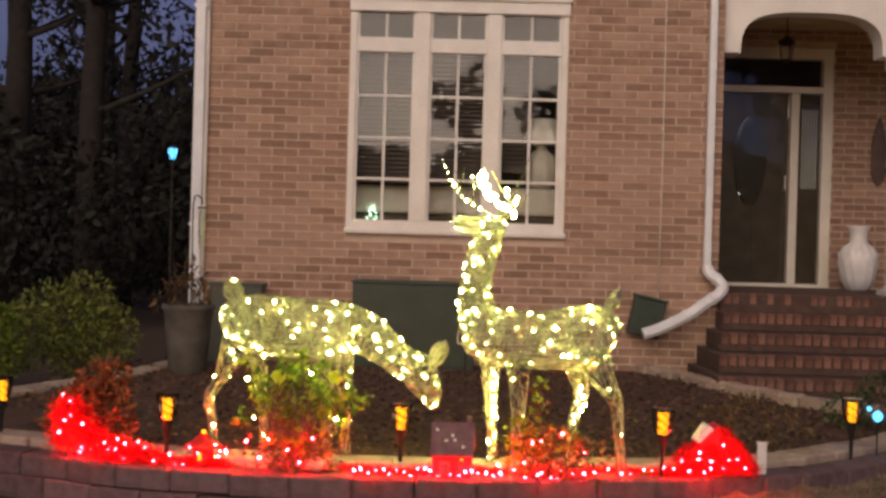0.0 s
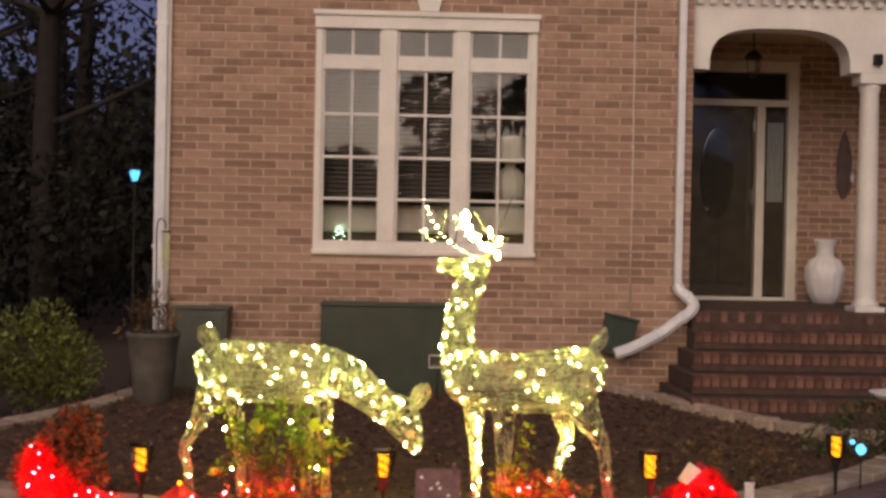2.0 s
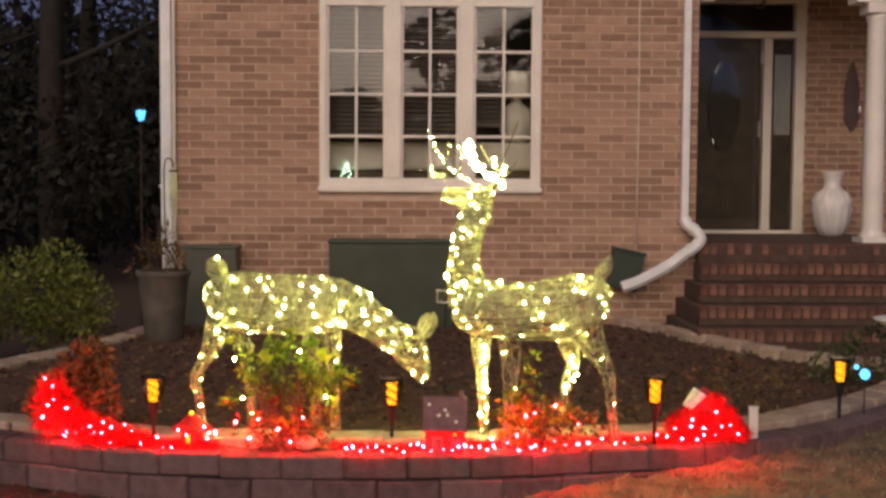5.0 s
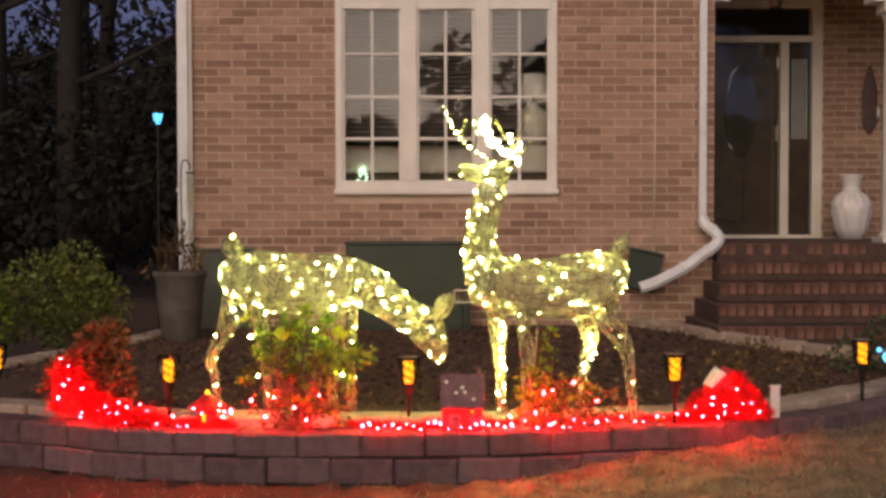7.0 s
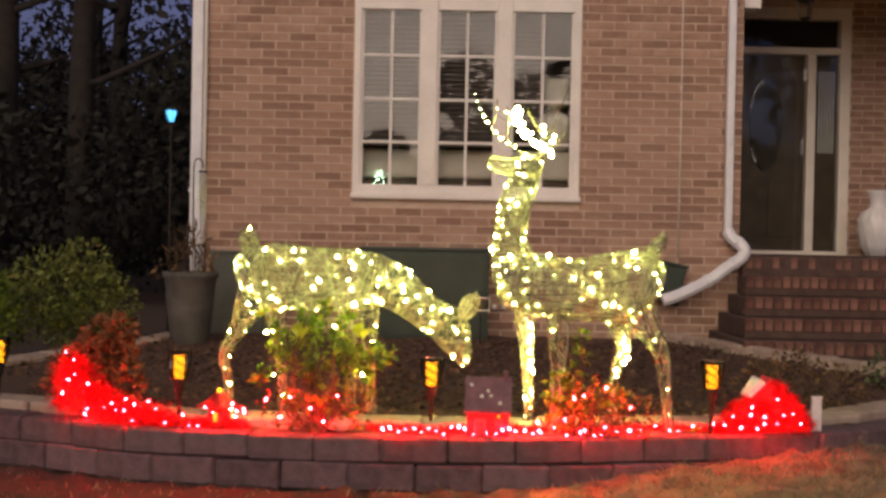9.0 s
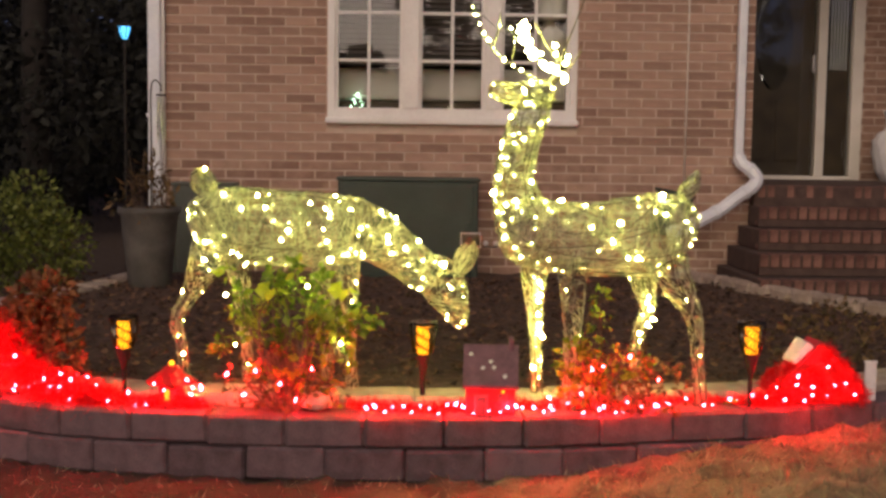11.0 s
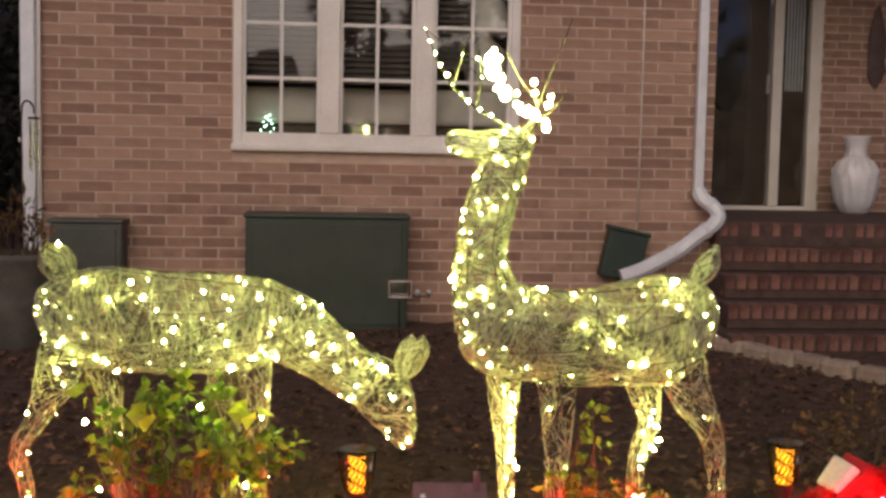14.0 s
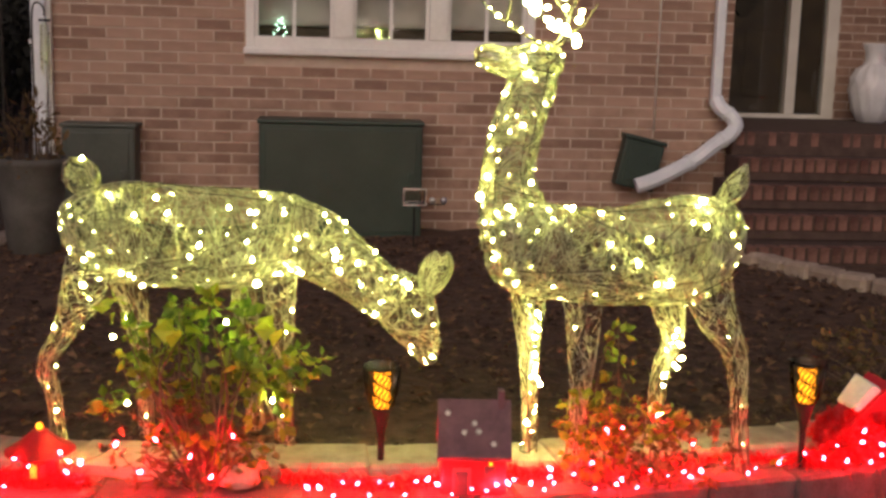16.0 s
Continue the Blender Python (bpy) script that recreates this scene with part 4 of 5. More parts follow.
def shrub(name, x, y, z, clumps, n, size, material, label, category, seed, stems=8, blade=1.0, group=""):
    ob = empty(name, x, y, z, 0, label, category, group)
    v, f = leaf_cloud(clumps, n, size, seed, blade)
    mesh_ob("foliage", v, f, material, ob)
    r = random.Random(seed)
    for i in range(stems):
        sv, sf = [], []
        c, q = clumps[i % len(clumps)]
        tgt = np.array(c) + np.array((r.gauss(0, q * 0.4), r.gauss(0, q * 0.4), r.gauss(0, q * 0.3)))
        st = np.array((r.gauss(0, 0.02), r.gauss(0, 0.02), -0.03))
        md = (st + tgt) / 2 + np.array((r.gauss(0, 0.03), r.gauss(0, 0.03), 0.02))
        tube_into(sv, sf, catmull([st, md, tgt], 4), 0.005, 4, 0.0018)
        mesh_ob("stem", sv, sf, M_TWIG, ob)
    return ob


ar = random.Random(31)
rosettes = []
for (cx, cz), q, k in (((-0.05, 0.50), 0.09, 9), ((-0.16, 0.40), 0.11, 12), ((0.05, 0.40), 0.12, 14), ((0.16, 0.31), 0.11, 10), ((-0.08, 0.28), 0.15, 16), ((0.29, 0.37), 0.06, 6), ((-0.24, 0.29), 0.08, 7), ((0.08, 0.22), 0.15, 13), ((0.10, 0.52), 0.05, 4)):
    for _ in range(k):
        rosettes.append(((cx + ar.gauss(0, 0.55 * q), ar.gauss(-0.01, 0.05), cz + ar.gauss(0, 0.5 * q)), ar.uniform(0.014, 0.024)))
shrub("azalea_bush", -0.72, 5.90, 0.20, rosettes, 720, 0.043, M_LEAF, "green azalea bush growing under the grazing deer", "shrub", 31, 34, 1.05)
shrub("azalea_bush", -0.74, 5.86, 0.20, [((0.0, -0.01, 0.13), 0.15), ((-0.16, 0, 0.10), 0.11), ((0.15, 0, 0.10), 0.11)], 260, 0.030, M_LEAF_BROWN, "low browning azalea at the wall's edge", "shrub", 32, 30)
# sprigs whose lit look comes from the bright yellow leaf colour
for p in ((-0.78, 5.84, 0.66), (-0.50, 5.86, 0.66)):
    shrub("lit_leaf_sprig", p[0], p[1], 0.42, [((0, 0, p[2] - 0.42), 0.03)], 7, 0.06, M_LEAF_YELLOWLIT, "leaves among the azalea, bright yellow light put into their colour", "leaves", 33, 2, 1.6)
shrub("rose_stem", 0.47, 5.84, 0.20, [((0.0, 0, 0.47), 0.03), ((0.02, 0, 0.36), 0.05), ((-0.04, 0, 0.28), 0.06), ((-0.08, 0, 0.2), 0.08), ((0.06, 0, 0.22), 0.05), ((-0.06, -0.02, 0.13), 0.09), ((0.05, -0.02, 0.15), 0.07), ((0.16, 0, 0.19), 0.05)], 290, 0.036, M_LEAF, "spindly green shrub beside the antlered deer", "shrub", 34, 9, 1.1)
shrub("low_shrub", 0.60, 5.86, 0.20, [((0, 0, 0.12), 0.13), ((0.13, 0, 0.10), 0.12), ((-0.12, 0, 0.09), 0.1)], 520, 0.030, M_LEAF_BROWN, "low brown shrub strung with red lights", "shrub", 35, 14)
shrub("low_shrub", -1.84, 6.15, 0.20, [((0, 0, 0.24), 0.15), ((0.10, 0, 0.42), 0.085), ((0.02, 0.02, 0.40), 0.08), ((0.15, 0, 0.34), 0.06), ((-0.1, 0, 0.2), 0.14), ((0.12, 0, 0.16), 0.12)], 1600, 0.044, M_LEAF_RUST, "rust-brown shrub strung with red lights at the wall", "shrub", 36, 16)
shrub("low_shrub", 1.75, 6.7, 0.20, [((0, 0, 0.18), 0.18), ((-0.2, 0, 0.14), 0.14), ((0.22, 0, 0.12), 0.14)], 620, 0.032, M_LEAF_BROWN, "bare brown shrub in the bed", "shrub", 37, 20)
shrub("low_shrub", 2.95, 7.75, 0.20, [((0, 0, 0.2), 0.22), ((0.3, 0, 0.16), 0.2), ((-0.25, 0.05, 0.12), 0.16)], 1100, 0.035, M_LEAF_DARK, "dark green low shrub by the walkway", "shrub", 38, 20)
shrub("boxwood_bush", -3.05, 9.85, 0.12, [((0, 0, 0.45), 0.36), ((0.22, 0, 0.38), 0.28), ((-0.25, 0, 0.50), 0.33), ((0.05, 0, 0.72), 0.2), ((-0.5, 0, 0.36), 0.3), ((0.1, -0.1, 0.2), 0.32)], 4200, 0.045, M_LEAF_BOX, "rounded green evergreen bush beside the house", "bush", 39, 20)
# brighter leaf colour here stands in for yellow-green light on the bush
shrub("boxwood_bush", -3.55, 9.0, 0.10, [((0, 0, 0.35), 0.32), ((-0.3, 0, 0.42), 0.34), ((0.1, 0, 0.55), 0.16)], 2600, 0.05, M_LEAF, "evergreen bush at the lawn's edge, yellow-green light in its leaf colour", "bush", 40, 20)

# planter by the house corner
pl = empty("planter", -2.13, 9.75, 0.205, 0, "tall grey clay planter with dry stalks", "planter")
part("pot", lathe([(0.13, 0.0), (0.15, 0.02), (0.185, 0.35), (0.20, 0.52), (0.22, 0.54), (0.22, 0.58), (0.195, 0.58), (0.18, 0.52)], 32), M_POT, pl, smooth=True)
part("soil", lathe([(0.18, 0.50), (0.182, 0.53)], 24), M_MULCH, pl)
sv, sf = [], []
pr = random.Random(3)
for i in range(40):
    a, q = pr.uniform(0, 6.28), pr.uniform(0.03, 0.2)
    hh = pr.uniform(0.1, 0.5)
    b = np.array((0.1 * math.cos(a), 0.1 * math.sin(a), 0.52))
    e = np.array((q * math.cos(a), q * math.sin(a), 0.52 + hh))
    tube_into(sv, sf, catmull([b, (b + e) / 2 + np.array((0, 0, 0.05)), e], 4), 0.004, 3, 0.001)
mesh_ob("dry_grass_tuft", sv, sf, M_TWIG, pl)
v, f = leaf_cloud([((0, 0, 0.62), 0.2), ((-0.22, 0, 0.60), 0.08), ((0.03, 0, 0.85), 0.1)], 160, 0.08, 41, 0.6)
mesh_ob("dry_leaves", v, f, M_LEAF_BROWN, pl)

hook = empty("wind_chime", -2.20, 10.15, 0.205, 0, "metal wind chime hanging from a dark garden hook", "wind chime")
tube("hook", catmull([(0, 0, 0), (0, 0, 1.0), (0, 0, 1.42), (0.03, 0, 1.50), (0.07, 0, 1.47), (0.075, 0, 1.42)], 6), 0.006, M_IRON, hook)
part("top_disc", lathe([(0.035, 1.385), (0.035, 1.40)], 20, 0.075), M_IRON, hook)
for i in range(5):
    a = i * 2 * math.pi / 5
    part("chime_tube", lathe([(0.006, 1.0 + 0.03 * i), (0.006, 1.37)], 8, 0.075 + 0.026 * math.cos(a), 0.026 * math.sin(a)), M_METAL, hook)

post = empty("solar_post_lamp", -2.45, 10.4, 0.1, 0, "tall thin garden post lamp glowing pale blue", "post lamp")
part("pole", lathe([(0.03, 0), (0.012, 0.03), (0.010, 1.92)], 12), M_IRON, post)
post_shade = part("shade", lathe([(0.022, 1.93), (0.041, 1.99), (0.043, 2.02)], 12), M_BLUE, post, "glowing blue-white glass shade")
part("cap", lathe([(0.050, 2.02), (0.040, 2.035), (0.010, 2.055)], 12), M_IRON, post)
for i in range(6):
    a = i * math.pi / 3
    tube("rib", [(0.025 * math.cos(a), 0.025 * math.sin(a), 1.93), (0.046 * math.cos(a), 0.046 * math.sin(a), 2.02)], 0.0045, M_IRON, post_shade, sides=4)

# ---- torches ----
def torch(x, y, z, rz):
    ob = empty("solar_torch", x, y, z, rz, "black solar garden torch with an amber flame lamp", "torch", "garden torches")
    part("stake", lathe([(0.004, -0.05), (0.009, 0.0), (0.011, 0.11), (0.013, 0.13)], 10), M_BLACK, ob)
    part("cone", lathe([(0.013, 0.125), (0.019, 0.155), (0.030, 0.195), (0.034, 0.205), (0.030, 0.207)], 20), M_BLACK, ob)
    part("flame_panel", lathe([(0.026, 0.206), (0.027, 0.318)], 14), M_FLAME, ob, "glowing amber flame lamp")
    # pierced sleeve in front of the flame
    v, f = [], []
    r = random.Random(4)
    for i in range(15):
        a = i * 2 * math.pi / 15
        path = [((0.029 + 0.0001 * k) * math.cos(a + 0.25 * math.sin(k * 1.7 + i)), (0.029 + 0.0001 * k) * math.sin(a + 0.25 * math.sin(k * 1.7 + i)), 0.205 + k * 0.0112) for k in range(11)]
        tube_into(v, f, path, 0.0031, 3)
    mesh_ob("flame_screen", v, f, M_BLACK, ob)
    shade = part("shade", lathe([(0.034, 0.205), (0.046, 0.24), (0.054, 0.285), (0.057, 0.335), (0.055, 0.336)], 24), M_CLEAR, ob, "clear ribbed plastic shade")
    part("cap", lathe([(0.028, 0.318), (0.029, 0.323), (0.020, 0.326)], 20), M_BLACK, ob)
    part("rim", lathe([(0.0572, 0.331), (0.0590, 0.334), (0.0572, 0.337)], 24), M_CLEAR, ob)
    for i in range(12):
        a = math.pi / 2 + i * 2 * math.pi / 12
        tube("shade_rib", [(0.036 * math.cos(a), 0.036 * math.sin(a), 0.207), (0.047 * math.cos(a), 0.047 * math.sin(a), 0.242), (0.055 * math.cos(a), 0.055 * math.sin(a), 0.287), (0.058 * math.cos(a), 0.058 * math.sin(a), 0.335)], 0.0012, M_BLACK, shade, sides=3)
    return ob


t0 = torch(-0.205, 5.97, 0.20, 0)
for x, y, rz in ((-1.40, 5.99, 40), (1.125, 5.98, -35), (2.30, 6.6, 15), (-2.44, 6.5, 70)):
    copy_thing(t0, pose(x, y, 0.21, 0, 0, rz))
bl = empty("blue_garden_light", 2.50, 6.75, 0.20, 0, "small garden stake light glowing pale blue", "garden light")
part("stake", lathe([(0.005, 0.0), (0.005, 0.20)], 8), M_BLACK, bl)
part("bulb", lathe([(0.01, 0.20), (0.028, 0.22), (0.028, 0.24), (0.01, 0.26)], 16), M_BLUE, bl, "glowing blue globe")
part("bulb", lathe([(0.008, 0.26), (0.016, 0.27), (0.008, 0.285)], 12, -0.05), M_BLUE, bl, "glowing blue globe")

# ---- little houses ----
def gable(name, w, d, h, roof, mat_wall, mat_roof, label, overhang=0.012, chimney=False, ridge="x"):
    ob = empty(name, 0, 0, 0, 0, label, "toy house", "little houses")
    part("wall_body", box(-w / 2, w / 2, -d / 2, d / 2, 0, h, 0.004), mat_wall, ob)
    if ridge == "x":
        tri = [(-d / 2, h), (d / 2, h), (0, h + roof)]
        v = [(x, a, b) for x in (-w / 2, w / 2) for a, b in tri]
        lim, half = w / 2 + overhang, d / 2 + overhang
    else:
        tri = [(-w / 2, h), (w / 2, h), (0, h + roof)]
        v = [(a, y, b) for y in (-d / 2, d / 2) for a, b in tri]
        lim, half = d / 2 + overhang, w / 2 + overhang
    mesh_ob("gable_wall", v, [(0, 1, 2), (5, 4, 3), (0, 3, 4, 1), (1, 4, 5, 2), (2, 5, 3, 0)], mat_wall, ob)
    for s in (-1, 1):
        drop = roof / (half - overhang) * half
        q = [(s * half, h + roof - drop), (0, h + roof), (0, h + roof + 0.014), (s * (half + 0.004), h + roof - drop + 0.012)]
        v = [((e, a, b) if ridge == "x" else (a, e, b)) for e in (-lim, lim) for a, b in q]
        mesh_ob("roof_slope", v, [(0, 1, 2, 3), (7, 6, 5, 4), (0, 4, 5, 1), (1, 5, 6, 2), (2, 6, 7, 3), (3, 7, 4, 0)], mat_roof, ob)
    if chimney:
        part("chimney", box(w * 0.36, w * 0.46, -0.015, 0.02, h + roof * 0.7, h + roof + 0.045, 0.003), mat_roof, ob)
    return ob


h1 = gable("toy_house", 0.19, 0.15, 0.125, 0.125, M_REDGLOWPAINT, M_ROOF, "little red house with a dark snow-flecked roof", chimney=True)
h1.matrix_world = pose(0.06, 5.842, 0.204, 0, 0, -4)
part("door", box(-0.055, -0.015, -0.082, -0.074, 0.0, 0.07, 0.004), M_ROOF, h1)
part("door_frame", box(-0.062, -0.008, -0.079, -0.073, 0.0, 0.08, 0.004), M_TINSEL_PAINT, h1)
part("window", box(0.03, 0.065, -0.079, -0.073, 0.05, 0.085, 0.003), M_ROOF, h1)
part("lamp", box(0.044, 0.053, -0.084, -0.077, 0.090, 0.099, 0.002), M_FLAME, h1, "tiny glowing amber lamp")
for sx, st in ((-0.078, 0.80), (-0.03, 0.42), (0.0, 0.60), (0.012, 0.44), (0.055, 0.2)):
    fl = bmesh.new()
    for k in range(3):
        add_box(fl, -0.009, 0.009, -0.0016, 0.0016, -0.002, 0.002)
        bmesh.ops.rotate(fl, verts=fl.verts, cent=(0, 0, 0), matrix=Matrix.Rotation(radians(60), 3, "Z"))
    o = part("snowflake", fl, M_SNOW, h1)
    half, rf = 0.087, 0.125
    o.matrix_local = pose(sx, -half * (1 - st) - 0.008, 0.125 + rf * st + 0.004, 59, 0, 0)
h2 = gable("toy_house", 0.34, 0.13, 0.06, 0.185, M_REDGLOWPAINT, M_REDGLOWPAINT, "little red house with a white snow patch on its roof", overhang=0.01, ridge="y")
h2.matrix_world = pose(1.42, 6.09, 0.204, 0, 0, 4)
patch = box(-0.052, 0.052, -0.066, 0.066, 0.0, 0.026, 0.011)
for q in patch.verts:
    q.co += 0.014 * noise.noise_vector(q.co * 22)
part("snow_patch", patch, M_SNOW, h2, "white lumpy snow patch").matrix_local = pose(-0.062, 0, 0.198, 0, -47, 0)
part("door", box(-0.03, 0.03, -0.071, -0.063, 0.0, 0.085, 0.004), M_REDGLOWPAINT, h2)
part("window", box(-0.02, 0.02, -0.071, -0.063, 0.13, 0.17, 0.003), M_TINSEL_PAINT, h2)
h3 = empty("red_lantern", -1.19, 5.885, 0.204, 10, "small red garden lantern with a wide hat roof and lit window", "lantern")
part("body", lathe([(0.055, 0.0), (0.058, 0.01), (0.050, 0.02), (0.050, 0.10), (0.056, 0.105)], 20), M_HATPAINT, h3)
part("hat_roof", lathe([(0.098, 0.098), (0.10, 0.103), (0.06, 0.128), (0.028, 0.155), (0.02, 0.165)], 24), M_HATPAINT, h3)
part("finial", lathe([(0.007, 0.165), (0.011, 0.172), (0.006, 0.182)], 12), M_FLAME, h3, "small glowing amber finial")
for a in (-0.35, 0.15):
    part("window", box(-0.009, 0.009, -0.054, -0.046, 0.035, 0.075, 0.002), M_DIMFLAME if a < 0 else M_ROOF, h3).matrix_local = pose(0, 0, 0, 0, 0, math.degrees(a))
wp = empty("white_marker", 1.665, 6.10, 0.20, 0, "small white plastic marker standing in the bed", "marker")
part("post", box(-0.025, 0.025, -0.006, 0.006, 0.0, 0.165, 0.005), M_SNOW, wp)
part("rim", box(-0.028, 0.028, -0.008, 0.008, 0.160, 0.170, 0.003), M_SNOW, wp)
# pale lump standing in for a yellowish lit leaf
stone = part("pale_stone", lathe([(0.02, 0.0), (0.06, 0.015), (0.055, 0.05), (0.02, 0.07)], 12), M_CAP, None, smooth=True)
stone.location = (-0.62, 5.84, 0.205)
tagged(stone, "pale rounded lump standing in for a lit leaf on the wall's top", "stone")

for lx, ly, a in ((1.02, 5.97, 20), (0.93, 6.0, 75), (-0.52, 5.83, 130)):
    lv = [(0, 0, 0), (0.02, 0.018, 0.006), (0.055, 0.012, 0.012), (0.075, 0.0, 0.006), (0.05, -0.016, 0.013), (0.018, -0.016, 0.008), (0.035, 0, 0.001)]
    fl = mesh_ob("fallen_leaf", lv, [(0, 6, 1), (1, 6, 2), (2, 6, 3), (3, 6, 4), (4, 6, 5), (5, 6, 0)], M_LEAF_YELLOWLIT)
    fl.matrix_world = pose(lx, ly, 0.212, 0, 0, a)
    tagged(fl, "fallen yellow leaf lying on the wall's top", "leaf", "fallen leaves")

bath = empty("bird_bath", 3.04, 7.45, 0.18, 0, "white bird bath dish on a short pedestal", "bird bath")
part("pedestal", lathe([(0.13, 0.0), (0.12, 0.04), (0.05, 0.1), (0.045, 0.36), (0.07, 0.42)], 24), M_POT, bath, smooth=True)
part("dish", lathe([(0.06, 0.42), (0.14, 0.44), (0.20, 0.48), (0.205, 0.49), (0.19, 0.487), (0.12, 0.455), (0.02, 0.45)], 36), M_VASE, bath, smooth=True)

# ---- red light strings ----
RED = bulb_mesh("red_bulb_mesh", 0.0052, 0.016, M_RED)
rr = random.Random(9)


def ledge(x, back=0.0):
    return front_y(x) + 0.10 + back


run = [(x, ledge(x, rr.uniform(-0.112, 0.03)), 0.212 + rr.uniform(0, 0.03)) for x in np.arange(-0.42, 0.30, 0.034)]
light_string("red_lights", run, RED, "red string lights trailing along the wall's top", "red lights", 41, sizes=(0.6, 0.75, 0.9, 1.1))
run = [(x, ledge(x, rr.uniform(-0.112, 0.03)), 0.212 + rr.uniform(0, 0.03)) for x in np.arange(0.30, 1.2, 0.06)]
light_string("red_lights", run, RED, "red string lights trailing along the wall's top", "red lights", 42, sizes=(0.6, 0.75, 0.9, 1.1))
run = [(0.291, 5.80, 0.264), (0.41, 5.80, 0.276), (0.451, 5.80, 0.374), (0.498, 5.80, 0.391), (0.589, 5.80, 0.427), (0.501, 5.79, 0.231), (0.576, 5.79, 0.215), (0.716, 5.80, 0.238), (0.709, 5.80, 0.34)]
light_string("red_lights", run, RED, "red string lights in the low brown shrub", "red lights", 43, sizes=(0.6, 0.75, 0.9, 1.1))
run = [(1.175, 5.925, 0.245), (1.217, 5.925, 0.288), (1.295, 5.93, 0.298), (1.303, 5.935, 0.328), (1.364, 5.925, 0.255), (1.369, 5.925, 0.291), (1.422, 5.925, 0.256), (1.423, 5.94, 0.371),
       (1.455, 5.925, 0.30), (1.493, 5.925, 0.307), (1.539, 5.935, 0.258), (1.33, 5.925, 0.232), (1.25, 5.925, 0.235)]
light_string("red_lights", run, RED, "red string lights heaped round the little house", "red lights", 44, sizes=(0.6, 0.75, 0.9, 1.1))
run = sorted([(-1.20 + rr.uniform(-0.15, 0.18), ledge(-1.2, rr.uniform(-0.085, -0.05)), 0.215 + rr.uniform(0, 0.15)) for i in range(11)])
light_string("red_lights", run, RED, "red string lights round the red lantern house", "red lights", 45, sizes=(0.6, 0.75, 0.9, 1.1))
run = [(-1.93, 5.97, 0.53), (-1.893, 5.96, 0.496), (-1.885, 5.95, 0.43), (-1.905, 5.95, 0.403), (-1.824, 5.95, 0.387), (-1.95, 5.98, 0.33), (-1.822, 5.95, 0.266), (-1.703, 5.93, 0.296), (-1.633, 5.93, 0.318), (-1.596, 5.93, 0.292), (-1.526, 5.92, 0.311)] + [(x, ledge(x, rr.uniform(-0.07, 0.0)), 0.215 + rr.uniform(0, 0.06)) for x in np.arange(-1.85, -1.42, 0.05)]
light_string("red_lights", run, RED, "red string lights heaped over the rust-brown shrub", "red lights", 46, sizes=(0.6, 0.75, 0.9, 1.1))
run = [(-1.06, 5.79, 0.30), (-0.965, 5.80, 0.345), (-0.90, 5.79, 0.27), (-0.847, 5.80, 0.361), (-0.76, 5.79, 0.31), (-0.70, 5.79, 0.25), (-0.634, 5.80, 0.368), (-0.55, 5.79, 0.29)]
light_string("red_lights", run, RED, "red string lights through the azalea", "red lights", 47, sizes=(0.6, 0.75, 0.9, 1.1))

# red tinsel garlands under the red lights
M_TINSEL = mat("red_tinsel", (0.45, 0.008, 0.012), (0.75, 0.02, 0.03), 30, 0.35, 0.0, rand=0.5, metal=0.3)


def tinsel(points, radius, seed, label, n_per=300):
    r = np.random.default_rng(seed)
    line = catmull(points, 10)
    o = line[0].copy()
    v, f = [], []
    n = int(n_per * length(line) / 0.3)
    for _ in range(n):
        p = line[r.integers(0, len(line))] + r.normal(0, 0.008, 3) - o
        d = r.normal(size=3)
        d /= np.linalg.norm(d)
        sd = np.cross(d, r.normal(size=3))
        sd /= np.linalg.norm(sd) + 1e-9
        L = radius * r.uniform(0.5, 1.15)
        b = len(v)
        v += [p - sd * 0.0022, p + sd * 0.0022, p + d * L + sd * 0.0012 - np.array((0, 0, 0.25 * L))]
        f.append((b, b + 1, b + 2))
    ob = empty("tinsel_garland", *map(float, o), 0, label, "garland", "tinsel garlands")
    mesh_ob("tinsel_fringe", v, f, M_TINSEL, ob)
    tube("core_wire", [q - o for q in line], 0.003, M_TINSEL, ob, sides=5)


tinsel([(x, ledge(x, 0.03 + 0.03 * math.sin(9 * x)), 0.222) for x in np.arange(-0.50, 0.32, 0.1)], 0.055, 61, "red tinsel garland lying along the wall's top", 520)
tinsel([(x, ledge(x, 0.04 + 0.03 * math.sin(9 * x)), 0.222) for x in np.arange(0.32, 1.2, 0.1)], 0.045, 62, "red tinsel garland lying along the wall's top", 420)
tinsel([(1.14, ledge(1.14, 0), 0.225), (1.25, ledge(1.25, -0.04), 0.24), (1.38, ledge(1.38, -0.06), 0.265), (1.50, ledge(1.5, -0.06), 0.25), (1.64, ledge(1.64, 0), 0.225)], 0.065, 63, "red tinsel heaped before the little house", 1800)
tinsel([(1.435, 6.0, 0.44), (1.495, 6.0, 0.38), (1.555, 6.01, 0.31), (1.61, 6.03, 0.24)], 0.05, 64, "red tinsel draped down the little house's roof", 2200)
tinsel([(1.24, 6.02, 0.255), (1.27, 6.04, 0.29), (1.30, 6.05, 0.325), (1.325, 6.045, 0.355)], 0.05, 67, "red tinsel on the little house's roof", 4500)
tinsel([(1.23, 5.99, 0.25), (1.31, 5.985, 0.30), (1.39, 5.985, 0.345), (1.46, 5.985, 0.32), (1.55, 5.99, 0.26)], 0.06, 69, "red tinsel heaped over the little house's front", 3200)
tinsel([(1.235, 6.12, 0.265), (1.26, 6.13, 0.295), (1.29, 6.13, 0.325)], 0.05, 68, "red tinsel on the little house's roof", 4500)
